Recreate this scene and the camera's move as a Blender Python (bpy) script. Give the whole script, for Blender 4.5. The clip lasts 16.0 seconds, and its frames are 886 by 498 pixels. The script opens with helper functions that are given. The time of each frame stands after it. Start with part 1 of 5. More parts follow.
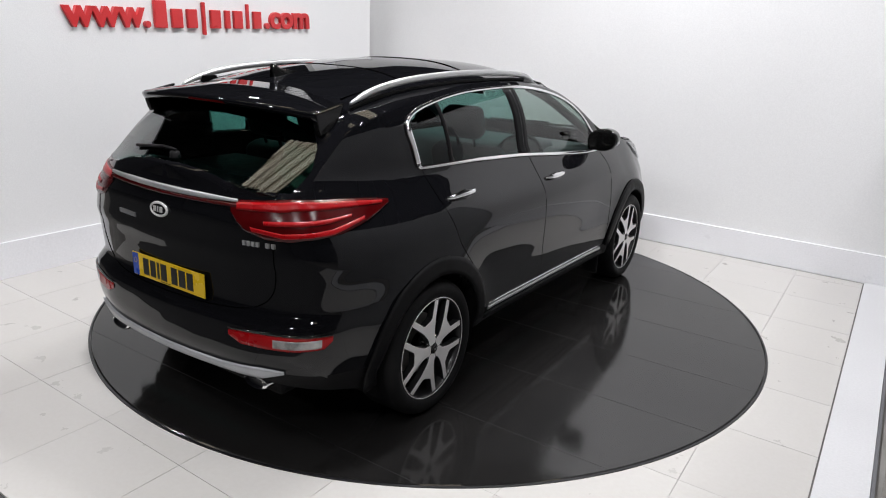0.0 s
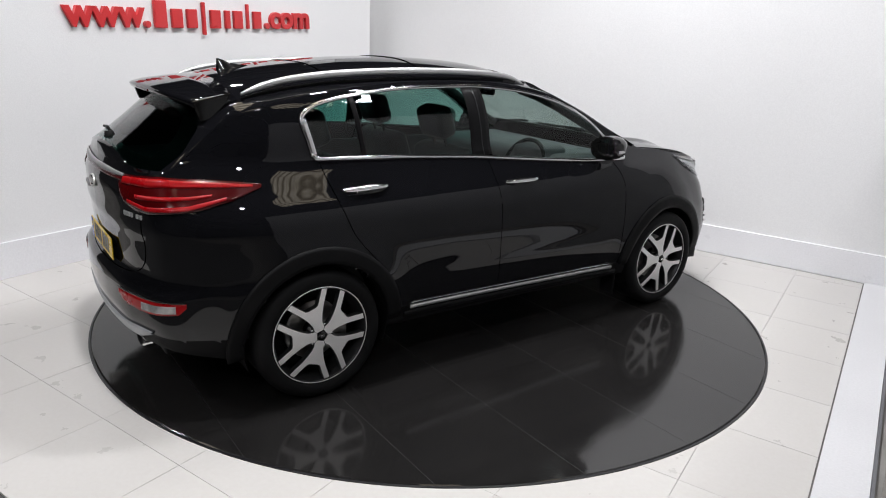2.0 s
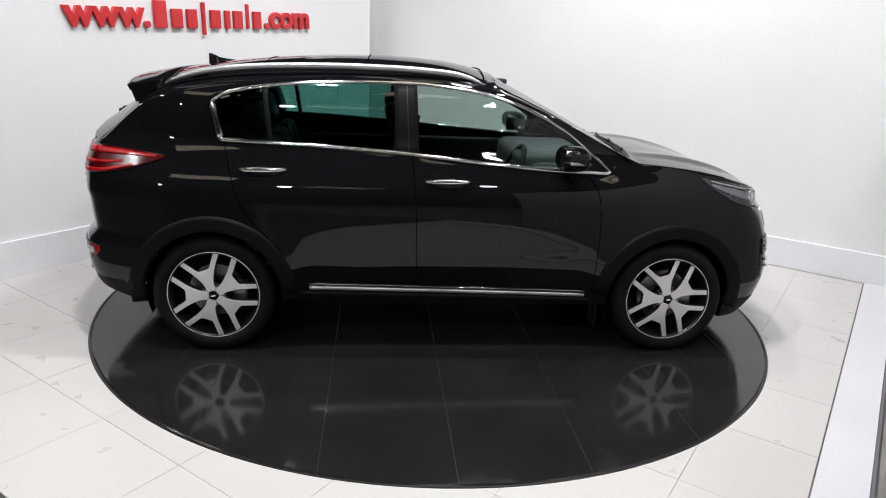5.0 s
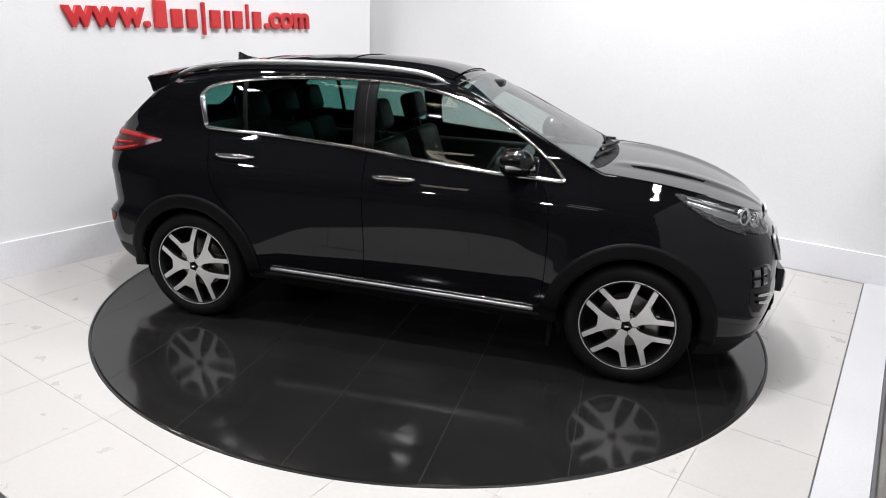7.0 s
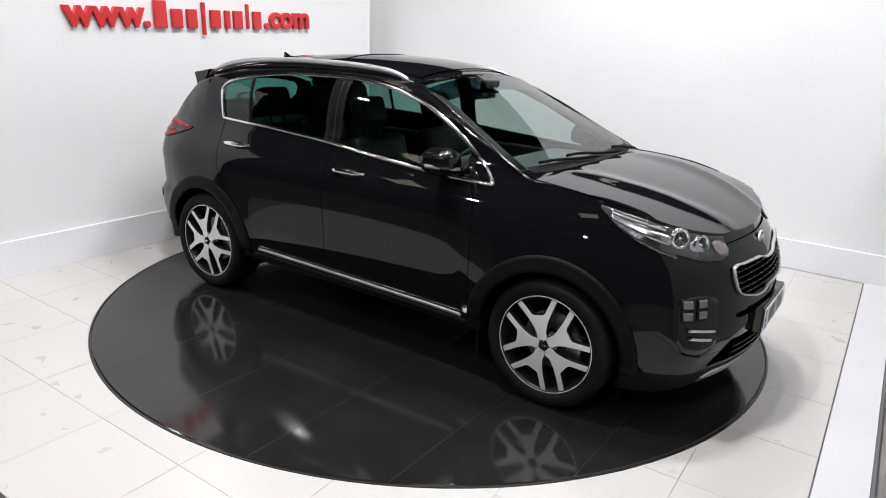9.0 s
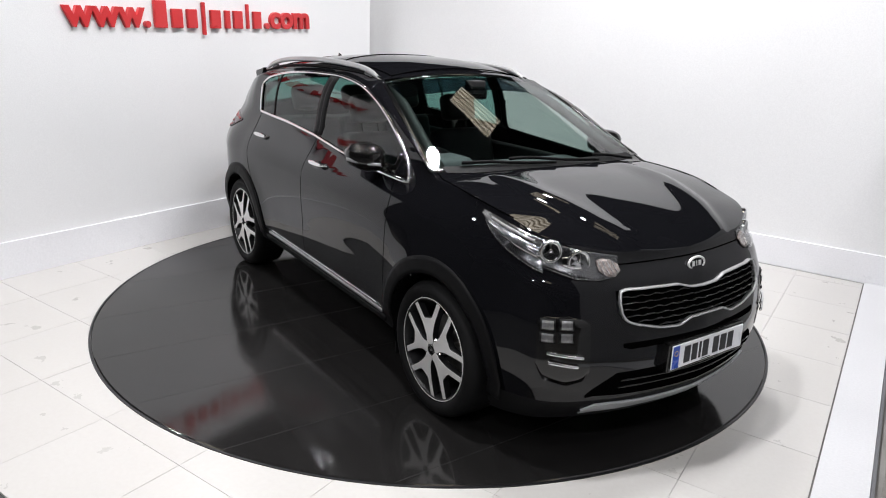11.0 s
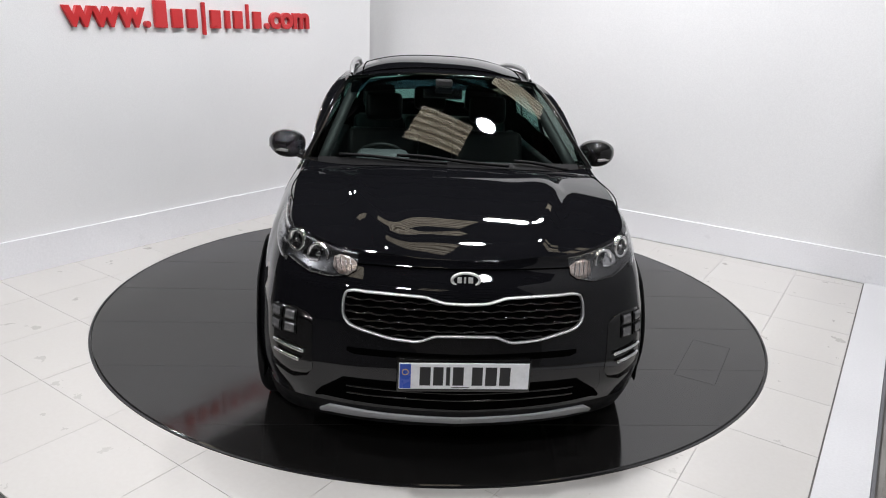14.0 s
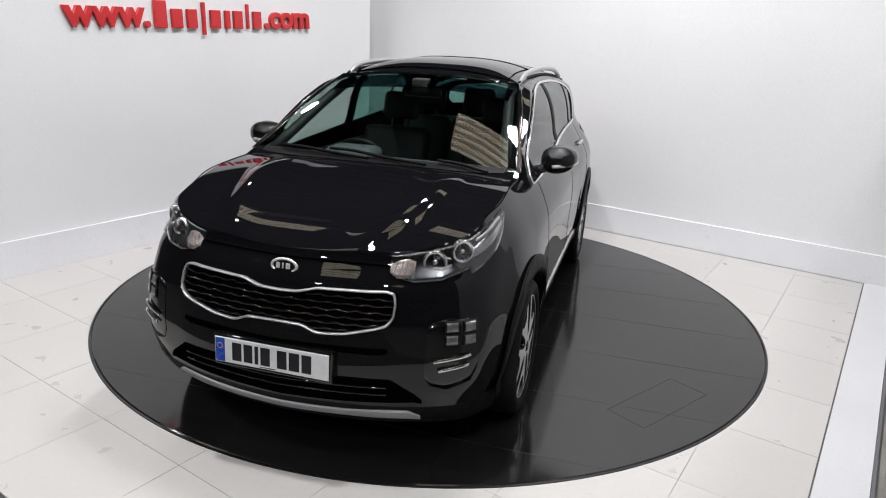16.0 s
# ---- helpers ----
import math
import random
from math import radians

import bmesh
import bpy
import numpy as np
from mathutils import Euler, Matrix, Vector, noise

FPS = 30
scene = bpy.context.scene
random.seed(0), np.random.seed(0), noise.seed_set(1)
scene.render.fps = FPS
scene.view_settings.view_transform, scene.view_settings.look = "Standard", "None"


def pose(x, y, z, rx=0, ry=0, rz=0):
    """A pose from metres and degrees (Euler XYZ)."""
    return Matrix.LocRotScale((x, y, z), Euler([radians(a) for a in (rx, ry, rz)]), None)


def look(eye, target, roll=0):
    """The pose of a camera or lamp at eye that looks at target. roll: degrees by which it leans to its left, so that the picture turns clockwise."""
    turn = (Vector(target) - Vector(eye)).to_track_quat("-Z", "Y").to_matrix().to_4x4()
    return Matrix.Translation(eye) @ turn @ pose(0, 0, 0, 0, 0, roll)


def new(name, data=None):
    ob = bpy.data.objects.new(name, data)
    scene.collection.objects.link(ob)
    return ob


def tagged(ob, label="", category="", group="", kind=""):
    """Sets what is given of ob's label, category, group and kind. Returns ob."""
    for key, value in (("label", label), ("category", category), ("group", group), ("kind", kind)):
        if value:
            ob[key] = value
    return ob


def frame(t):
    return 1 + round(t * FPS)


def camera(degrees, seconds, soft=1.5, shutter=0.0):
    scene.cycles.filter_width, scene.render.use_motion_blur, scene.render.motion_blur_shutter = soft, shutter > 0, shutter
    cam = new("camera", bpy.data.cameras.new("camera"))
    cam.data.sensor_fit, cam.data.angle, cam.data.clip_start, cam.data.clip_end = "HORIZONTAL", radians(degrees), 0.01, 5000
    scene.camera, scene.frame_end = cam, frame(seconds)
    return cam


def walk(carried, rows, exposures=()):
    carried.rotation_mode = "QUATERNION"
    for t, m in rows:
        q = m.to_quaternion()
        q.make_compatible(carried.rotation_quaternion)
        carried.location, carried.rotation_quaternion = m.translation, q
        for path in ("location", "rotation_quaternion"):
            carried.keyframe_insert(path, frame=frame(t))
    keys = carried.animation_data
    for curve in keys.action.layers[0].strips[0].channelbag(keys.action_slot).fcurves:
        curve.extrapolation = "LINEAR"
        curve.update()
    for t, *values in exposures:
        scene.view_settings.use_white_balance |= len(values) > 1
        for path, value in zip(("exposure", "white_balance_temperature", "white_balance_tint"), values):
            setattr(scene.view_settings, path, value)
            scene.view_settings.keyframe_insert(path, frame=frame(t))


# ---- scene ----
SECONDS = 16.0
EYE = Vector((2.711, -3.824, 1.796))
AZ, DIP, ROLL = radians(124.595), radians(17.053), 2.612
AIM = EYE + Vector((math.cos(AZ) * math.cos(DIP), math.sin(AZ) * math.cos(DIP), -math.sin(DIP)))
cam = camera(65.56, SECONDS, soft=1.1)
EXPOSURE = [(0.0, -0.35), (3.5, -0.36), (6.5, -0.15), (9.0, -0.16), (12.5, -0.13), (13.1, -0.14), (13.9, -0.35), (16.0, -0.36)]
walk(cam, [(0.0, look(EYE, AIM, ROLL)), (SECONDS, look(EYE, AIM, ROLL))], EXPOSURE)
# the turntable's heading, time by time
TURN = [(0.0, 91.05), (2.0, 70.73), (4.0, 50.48), (6.5, 25.30), (9.0, 0.18), (11.5, -25.05), (13.0, -40.46), (14.5, -55.94), (16.0, -71.38)]

# ---- light ----
world = bpy.data.worlds.new("world")
scene.world = world
world.use_nodes = True
world.node_tree.nodes["Background"].inputs[0].default_value = (0.8, 0.9, 1.0, 1)
world.node_tree.nodes["Background"].inputs[1].default_value = 0.3
ROOF_Z = 6.0
# place in plan and share of the full power
LAMPS = [(-0.10, 1.65, 1.0), (0.70, 0.05, 1.1), (1.30, 0.55, 0.9), (3.71, 0.4, 0.6), (-2.6, -1.6, 0.15), (3.9, -2.8, 0.6), (0.35, -1.9, 1.9),
         (-2.3, -5.4, 1.2), (0.9, -8.7, 1.3), (-4.6, 1.2, 0.5), (3.0, -6.2, 1.4), (-5.2, -5.0, 1.0)]
LAMP_POWER = 94.0
SKYLIGHTS = [(-0.43, 1.49, 1.02, 0.76), (0.11, -0.39, 1.0, 0.76), (0.53, 3.78, 1.0, 0.8), (2.72, 0.56, 1.02, 0.76), (-3.06, 0.14, 1.02, 0.76), (1.6, -3.08, 1.02, 0.76),
             (-1.84, -2.84, 1.02, 0.76), (4.61, -1.77, 1.02, 0.76), (-0.72, -5.8, 1.02, 0.76), (-5.28, -3.84, 1.02, 0.76), (2.53, -7.23, 1.02, 0.76)]
SKY_GLOW = 5.0
ROOF_TURN = 14.0
# ---- materials ----


def nodes_of(name):
    m = bpy.data.materials.new(name)
    m.use_nodes = True
    nt = m.node_tree
    return m, nt, nt.nodes["Principled BSDF"]


def coords(nt, scale):
    tc = nt.nodes.new("ShaderNodeTexCoord")
    mp = nt.nodes.new("ShaderNodeMapping")
    mp.inputs["Scale"].default_value = scale if isinstance(scale, tuple) else (scale,) * 3
    nt.links.new(tc.outputs["Object"], mp.inputs[0])
    return mp.outputs[0]


def noise_of(nt, scale, detail=4.0, rough=0.6):
    n = nt.nodes.new("ShaderNodeTexNoise")
    n.inputs["Scale"].default_value = 1.0
    n.inputs["Detail"].default_value = detail
    n.inputs["Roughness"].default_value = rough
    nt.links.new(coords(nt, scale), n.inputs["Vector"])
    return n.outputs[0]


def ramp(nt, fac, a, b, lo=0.3, hi=0.7):
    r = nt.nodes.new("ShaderNodeValToRGB")
    r.color_ramp.elements[0].position, r.color_ramp.elements[1].position = lo, hi
    r.color_ramp.elements[0].color, r.color_ramp.elements[1].color = (*a, 1), (*b, 1)
    nt.links.new(fac, r.inputs[0])
    return r.outputs[0]


def mix(nt, a, b, fac=0.5, how="MULTIPLY"):
    n = nt.nodes.new("ShaderNodeMix")
    n.data_type, n.blend_type = "RGBA", how
    n.inputs[0].default_value = fac
    nt.links.new(a, n.inputs[6])
    nt.links.new(b, n.inputs[7])
    return n.outputs[2]


def surface(name, dark, light, rough=0.5, metal=0.0, big=1.5, fine=60.0, bump=0.1, rough_var=0.08, coat=0.0, spec=0.5, depth=0.002):
    """A surface with broad stains, fine grain, uneven gloss and fine relief."""
    m, nt, p = nodes_of(name)
    broad = ramp(nt, noise_of(nt, big), dark, light)
    grain = ramp(nt, noise_of(nt, fine, 2.0), (0.93,) * 3, (1.0,) * 3)
    nt.links.new(mix(nt, broad, grain, 1.0), p.inputs["Base Color"])
    r = ramp(nt, noise_of(nt, big * 4, 5.0), (max(rough - rough_var, 0.01),) * 3, (min(rough + rough_var, 1.0),) * 3)
    nt.links.new(r, p.inputs["Roughness"])
    p.inputs["Metallic"].default_value = metal
    p.inputs["Coat Weight"].default_value = coat
    p.inputs["Coat Roughness"].default_value = 0.02
    p.inputs["Coat IOR"].default_value = 1.4
    p.inputs["Specular IOR Level"].default_value = spec
    if bump:
        b = nt.nodes.new("ShaderNodeBump")
        b.inputs["Strength"].default_value = bump
        b.inputs["Distance"].default_value = depth
        nt.links.new(noise_of(nt, fine, 3.0), b.inputs["Height"])
        nt.links.new(b.outputs[0], p.inputs["Normal"])
    return m


def glass(name, tint, rough=0.0, gain=1.0):
    """A thin tinted pane: clear through, glossy at grazing angles."""
    m, nt, p = nodes_of(name)
    nt.nodes.remove(p)
    out = nt.nodes["Material Output"]
    clear = nt.nodes.new("ShaderNodeBsdfTransparent")
    clear.inputs[0].default_value = (*tint, 1)
    gloss = nt.nodes.new("ShaderNodeBsdfGlossy")
    gloss.inputs["Roughness"].default_value = rough
    f = nt.nodes.new("ShaderNodeLayerWeight")
    f.inputs[0].default_value = 0.5
    p5 = nt.nodes.new("ShaderNodeMath")
    p5.operation = "POWER"
    p5.inputs[1].default_value = 5.0
    nt.links.new(f.outputs["Facing"], p5.inputs[0])
    g = nt.nodes.new("ShaderNodeMath")
    g.operation = "MULTIPLY_ADD"
    g.use_clamp = True
    g.inputs[1].default_value = 0.94 * gain
    g.inputs[2].default_value = 0.06 * gain
    nt.links.new(p5.outputs[0], g.inputs[0])
    s = nt.nodes.new("ShaderNodeMixShader")
    nt.links.new(g.outputs[0], s.inputs[0])
    nt.links.new(clear.outputs[0], s.inputs[1])
    nt.links.new(gloss.outputs[0], s.inputs[2])
    nt.links.new(s.outputs[0], out.inputs[0])
    return m


def glow(name, colour, strength):
    m, nt, p = nodes_of(name)
    p.inputs["Base Color"].default_value = (*colour, 1)
    p.inputs["Emission Color"].default_value = (*colour, 1)
    p.inputs["Emission Strength"].default_value = strength
    return m


PAINT_WHITE = surface("white_wall_paint", (0.79, 0.79, 0.80), (0.82, 0.82, 0.83), 0.55, big=0.8, fine=120, bump=0.06)
SKIRT_WHITE = surface("white_gloss_paint", (0.80, 0.80, 0.83), (0.84, 0.84, 0.87), 0.35, big=1.2, fine=80, bump=0.04)
THRESHOLD = surface("off_white_floor_paint", (0.62, 0.62, 0.64), (0.68, 0.68, 0.70), 0.45, big=1.2, fine=80, bump=0.04)
GROUT = surface("grey_grout", (0.16, 0.15, 0.14), (0.26, 0.25, 0.24), 0.9, big=3)
HALL_FLOOR = surface("worn_brown_floor", (0.15, 0.142, 0.13), (0.20, 0.19, 0.175), 0.5, big=0.6)
# darker copy of the hall floor, toned down to weaken reflections in the car
HALL_DIMMED = surface("dimmed_hall_floor", (0.045, 0.044, 0.043), (0.065, 0.064, 0.062), 0.7, big=0.6)
HALL_WALL = surface("grey_cladding", (0.09, 0.09, 0.093), (0.12, 0.12, 0.123), 0.6, big=0.3)
ROOF_DARK = surface("dark_roof_sheet", (0.03, 0.03, 0.032), (0.05, 0.05, 0.052), 0.7, big=0.4)
STEEL = surface("painted_steel", (0.10, 0.10, 0.11), (0.14, 0.14, 0.15), 0.5)
SIGN_RED = surface("red_sign_acrylic", (0.54, 0.024, 0.028), (0.60, 0.032, 0.036), 0.35, big=2, bump=0.0)
CAR_BLACK = surface("black_car_paint", (0.0045, 0.0046, 0.0057), (0.0055, 0.0056, 0.0068), 0.3, big=2, bump=0.0, rough_var=0.02, coat=1.0, spec=0.0)
PLASTIC = surface("black_grained_plastic", (0.0042, 0.0042, 0.0047), (0.006, 0.006, 0.0065), 0.5, big=5, fine=500, bump=0.15, depth=0.0006, spec=0.1)
GLOSS_BLACK = surface("gloss_black_plastic", (0.004, 0.004, 0.004), (0.006, 0.006, 0.006), 0.08, bump=0.0, rough_var=0.02)
RUBBER = surface("tyre_rubber", (0.005, 0.005, 0.0055), (0.009, 0.009, 0.0095), 0.6, big=6, fine=220, bump=0.2, spec=0.12)
CHROME = surface("chrome", (0.82, 0.82, 0.83), (0.88, 0.88, 0.89), 0.10, metal=1.0, bump=0.0, rough_var=0.03)
SATIN = surface("satin_aluminium", (0.55, 0.55, 0.56), (0.62, 0.62, 0.63), 0.42, metal=0.85, bump=0.03, fine=300)
SILVER_PAINT = surface("silver_paint", (0.40, 0.41, 0.43), (0.48, 0.49, 0.51), 0.38, metal=0.35, big=5, fine=300, bump=0.03)
MACHINED = surface("machined_alloy", (0.80, 0.79, 0.78), (0.86, 0.85, 0.84), 0.42, metal=0.5, big=4, fine=300, bump=0.0, rough_var=0.04)
DARK_ALLOY = surface("dark_grey_alloy", (0.014, 0.0145, 0.0155), (0.024, 0.024, 0.0255), 0.35, metal=0.4, big=5, bump=0.0)
DISC_STEEL = surface("brake_disc_steel", (0.25, 0.24, 0.23), (0.36, 0.35, 0.34), 0.4, metal=1.0, big=8)
CABIN = surface("black_cabin_trim", (0.006, 0.006, 0.007), (0.010, 0.010, 0.011), 0.6, big=6, fine=250, bump=0.2)
LEATHER = surface("black_leather", (0.008, 0.008, 0.0085), (0.012, 0.012, 0.0125), 0.5, big=5, fine=180, bump=0.25, spec=0.3)
DASH = surface("grey_black_dashboard_trim", (0.10, 0.105, 0.112), (0.13, 0.135, 0.142), 0.6, big=6, fine=250, bump=0.2)
SMOKED = surface("smoked_chrome", (0.50, 0.50, 0.51), (0.62, 0.62, 0.63), 0.2, metal=1.0, big=12, bump=0.0)
LAMP_RED = surface("red_lamp_lens", (0.29, 0.0015, 0.004), (0.37, 0.002, 0.005), 0.3, coat=0.12, bump=0.0, spec=0.2)
LAMP_RED_DARK = surface("dark_red_lamp_lens", (0.045, 0.0006, 0.0012), (0.07, 0.0008, 0.0016), 0.2, coat=0.2, bump=0.0, spec=0.2)
LAMP_CLEAR = surface("clear_lamp_lens", (0.20, 0.195, 0.19), (0.50, 0.49, 0.48), 0.18, big=16, coat=0.6, bump=0.0)
LAMP_AMBER = surface("amber_lamp_reflector", (0.34, 0.25, 0.215), (0.52, 0.47, 0.44), 0.25, metal=0.5, big=40)
PLATE_WHITE = surface("white_plate", (0.80, 0.81, 0.84), (0.86, 0.87, 0.90), 0.3, bump=0.0)
PLATE_YELLOW = surface("yellow_plate", (0.80, 0.52, 0.01), (0.86, 0.58, 0.015), 0.3, bump=0.0)
PLATE_BLUE = surface("blue_band", (0.02, 0.07, 0.42), (0.03, 0.09, 0.50), 0.3, bump=0.0)
PLATE_BLACK = surface("black_lettering", (0.006, 0.006, 0.008), (0.010, 0.010, 0.012), 0.35, bump=0.0)
GLASS_CLEAR = glass("clear_tinted_glass", (0.62, 0.71, 0.68))
GLASS_DOOR = glass("tinted_door_glass", (0.55, 0.64, 0.61))
GLASS_BAND = glass("windscreen_shade_band", (0.10, 0.13, 0.17))
GLASS_DARK = glass("privacy_glass", (0.23, 0.44, 0.40))
GLASS_LAMP = glass("lamp_cover_glass", (0.92, 0.93, 0.94))
LAMP_GLOW = glow("lamp_glow", (1.0, 0.97, 0.93), 60.0)


def tile_material():
    m, nt, p = nodes_of("cream_porcelain_tile")
    broad = ramp(nt, noise_of(nt, 0.9), (0.545, 0.530, 0.513), (0.56, 0.545, 0.527))
    info = nt.nodes.new("ShaderNodeObjectInfo")
    own = ramp(nt, info.outputs["Random"], (0.965, 0.962, 0.96), (1, 1, 1), 0.0, 1.0)
    fine = ramp(nt, noise_of(nt, 45, 3), (0.965, 0.96, 0.955), (1, 1, 1))
    nt.links.new(mix(nt, mix(nt, broad, own, 1.0), fine, 1.0), p.inputs["Base Color"])
    nt.links.new(ramp(nt, noise_of(nt, 5, 5), (0.27,) * 3, (0.31,) * 3), p.inputs["Roughness"])
    return m


def disc_material():
    m, nt, p = nodes_of("black_rubber_deck")
    broad = ramp(nt, noise_of(nt, 1.6, 6), (0.0105, 0.010, 0.010), (0.0155, 0.0148, 0.0146))
    smear = ramp(nt, noise_of(nt, (2.0, 16.0, 1.0), 5), (0.85,) * 3, (1.1,) * 3)
    nt.links.new(mix(nt, broad, smear, 1.0), p.inputs["Base Color"])
    nt.links.new(ramp(nt, noise_of(nt, 4.0, 6), (0.07,) * 3, (0.13,) * 3), p.inputs["Roughness"])
    b = nt.nodes.new("ShaderNodeBump")
    b.inputs["Strength"].default_value = 0.03
    b.inputs["Distance"].default_value = 0.001
    nt.links.new(noise_of(nt, 9.0, 4), b.inputs["Height"])
    nt.links.new(b.outputs[0], p.inputs["Normal"])
    return m


def skylight_material():
    """Weathered translucent corrugated sheet, lit from outside by daylight."""
    m, nt, p = nodes_of("weathered_skylight_sheet")
    dirt = ramp(nt, noise_of(nt, (3.0, 11.0, 1.0), 8, 0.75), (0.35, 0.30, 0.22), (1.0, 0.93, 0.80), 0.35, 0.62)
    w = nt.nodes.new("ShaderNodeTexWave")
    w.bands_direction = "Y"
    w.inputs["Scale"].default_value = 1.0
    w.inputs["Distortion"].default_value = 0.4
    nt.links.new(coords(nt, (0.0, 2.2, 0.0)), w.inputs["Vector"])
    c = mix(nt, dirt, ramp(nt, w.outputs[0], (0.30, 0.27, 0.22), (1, 1, 1), 0.02, 0.35), 1.0)
    c = mix(nt, c, ramp(nt, noise_of(nt, (40.0, 40.0, 1.0), 4, 0.7), (0.35, 0.30, 0.24), (1, 1, 1), 0.36, 0.52), 1.0)
    nt.links.new(c, p.inputs["Base Color"])
    nt.links.new(c, p.inputs["Emission Color"])
    p.inputs["Emission Strength"].default_value = SKY_GLOW
    return m


SEAM = surface("worn_rubber_seam", (0.010, 0.010, 0.010), (0.018, 0.018, 0.018), 0.45, bump=0.0)
GAP = surface("panel_gap_black", (0.001, 0.001, 0.001), (0.0015, 0.0015, 0.0015), 0.9, bump=0.0, spec=0.0)
HOUSING = surface("grey_lamp_reflector", (0.09, 0.09, 0.094), (0.15, 0.15, 0.155), 0.22, metal=0.9, big=5, bump=0.0)
FOG = surface("smoked_lamp_lens", (0.12, 0.12, 0.125), (0.24, 0.24, 0.245), 0.15, metal=0.4, big=30, bump=0.0)
DADO = surface("grey_partition_panel", (0.28, 0.28, 0.285), (0.33, 0.33, 0.335), 0.6, big=1.5)
TILE = tile_material()
DECK = disc_material()
SKYLIGHT = skylight_material()

# ---- mesh helpers ----


def part(name, bm, material, parent=None, label="", smooth=False):
    """Link a bmesh as one mesh object under a thing or part."""
    me = bpy.data.meshes.new(name)
    bm.normal_update()
    bm.to_mesh(me)
    bm.free()
    me.materials.append(material)
    if smooth:
        me.shade_smooth()
    ob = new(name, me)
    if parent is not None:
        ob.parent = parent
    if label:
        ob["label"] = label
    return ob


def grid_mesh(name, verts, faces, material, parent=None, label="", smooth=True):
    me = bpy.data.meshes.new(name)
    me.from_pydata([tuple(v) for v in verts], [], [tuple(f) for f in faces])
    me.validate()
    me.materials.append(material)
    if smooth:
        me.shade_smooth()
    ob = new(name, me)
    if parent is not None:
        ob.parent = parent
    if label:
        ob["label"] = label
    return ob


def box(bm, lo, hi, m=None, bevel=0.0):
    """Adds a box between two corners to bm, its edges rounded by bevel."""
    c = [(a + b) / 2 for a, b in zip(lo, hi)]
    s = [abs(b - a) for a, b in zip(lo, hi)]
    g = bmesh.ops.create_cube(bm, size=1.0, matrix=(m or Matrix()) @ Matrix.Translation(c) @ Matrix.Diagonal((*s, 1)))
    if bevel:
        es = {e for v in g["verts"] for e in v.link_edges}
        bmesh.ops.bevel(bm, geom=list(es), offset=bevel, segments=2, affect="EDGES", profile=0.5)
    return bm


def boxed(lo, hi, bevel=0.0, m=None):
    return box(bmesh.new(), lo, hi, m, bevel)


def lathe(profile, steps=48, axis="y"):
    """A closed solid of revolution from (radius, along) pairs round the y or z axis."""
    bm = bmesh.new()
    rings = []
    for r, a in profile:
        ring = []
        for k in range(steps):
            q = 2 * math.pi * k / steps
            c, s = r * math.cos(q), r * math.sin(q)
            ring.append(bm.verts.new((c, a, s) if axis == "y" else (c, s, a)))
        rings.append(ring)
    for ra, rb in zip(rings, rings[1:]):
        for k in range(steps):
            bm.faces.new((ra[k], ra[(k + 1) % steps], rb[(k + 1) % steps], rb[k]))
    return bm


def prism(points, depth, m=None, bevel=0.0):
    """A flat outline of (x, y) pairs made solid between z=0 and z=depth, its rim rounded, then placed by m."""
    bm = bmesh.new()
    vs = [bm.verts.new((x, y, 0)) for x, y in points]
    f = bm.faces.new(vs)
    r = bmesh.ops.extrude_face_region(bm, geom=[f])
    bmesh.ops.translate(bm, verts=[v for v in r["geom"] if isinstance(v, bmesh.types.BMVert)], vec=(0, 0, depth))
    bmesh.ops.recalc_face_normals(bm, faces=bm.faces)
    if bevel:
        es = [e for e in bm.edges if all(abs(v.co.z - depth) < 1e-6 for v in e.verts)]
        bmesh.ops.bevel(bm, geom=es, offset=bevel, segments=2, affect="EDGES", profile=0.5)
    if m is not None:
        bm.transform(m)
    return bm


def sweep(path, across, closed=False, caps=True):
    """A bar along path; at each point, across(k) gives the ring of its section as world vectors."""
    bm = bmesh.new()
    rings = [[bm.verts.new(p + q) for q in across(k)] for k, p in enumerate(path)]
    n = len(rings[0])
    pairs = list(zip(rings, rings[1:])) + ([(rings[-1], rings[0])] if closed else [])
    for a, b in pairs:
        for k in range(n):
            bm.faces.new((a[k], a[(k + 1) % n], b[(k + 1) % n], b[k]))
    if caps and not closed:
        bm.faces.new(rings[0])
        bm.faces.new(rings[-1])
    bmesh.ops.recalc_face_normals(bm, faces=bm.faces)
    return bm


def strip(path, out, half, depth, closed=False):
    """A flat bar that lies along path: half wide to both sides, depth thick along the outward vectors out."""
    path = [Vector(p) for p in path]
    out = [Vector(o).normalized() for o in out]
    n = len(path)

    def across(k):
        a = path[(k - 1) % n] if closed or k else path[0]
        b = path[(k + 1) % n] if closed or k < n - 1 else path[-1]
        side = (b - a).normalized().cross(out[k]).normalized() * half
        o = out[k] * depth
        return [side - o * 0.5, side + o * 0.6, side * 0.5 + o, -side * 0.5 + o, -side + o * 0.6, -side - o * 0.5]

    return sweep(path, across, closed)


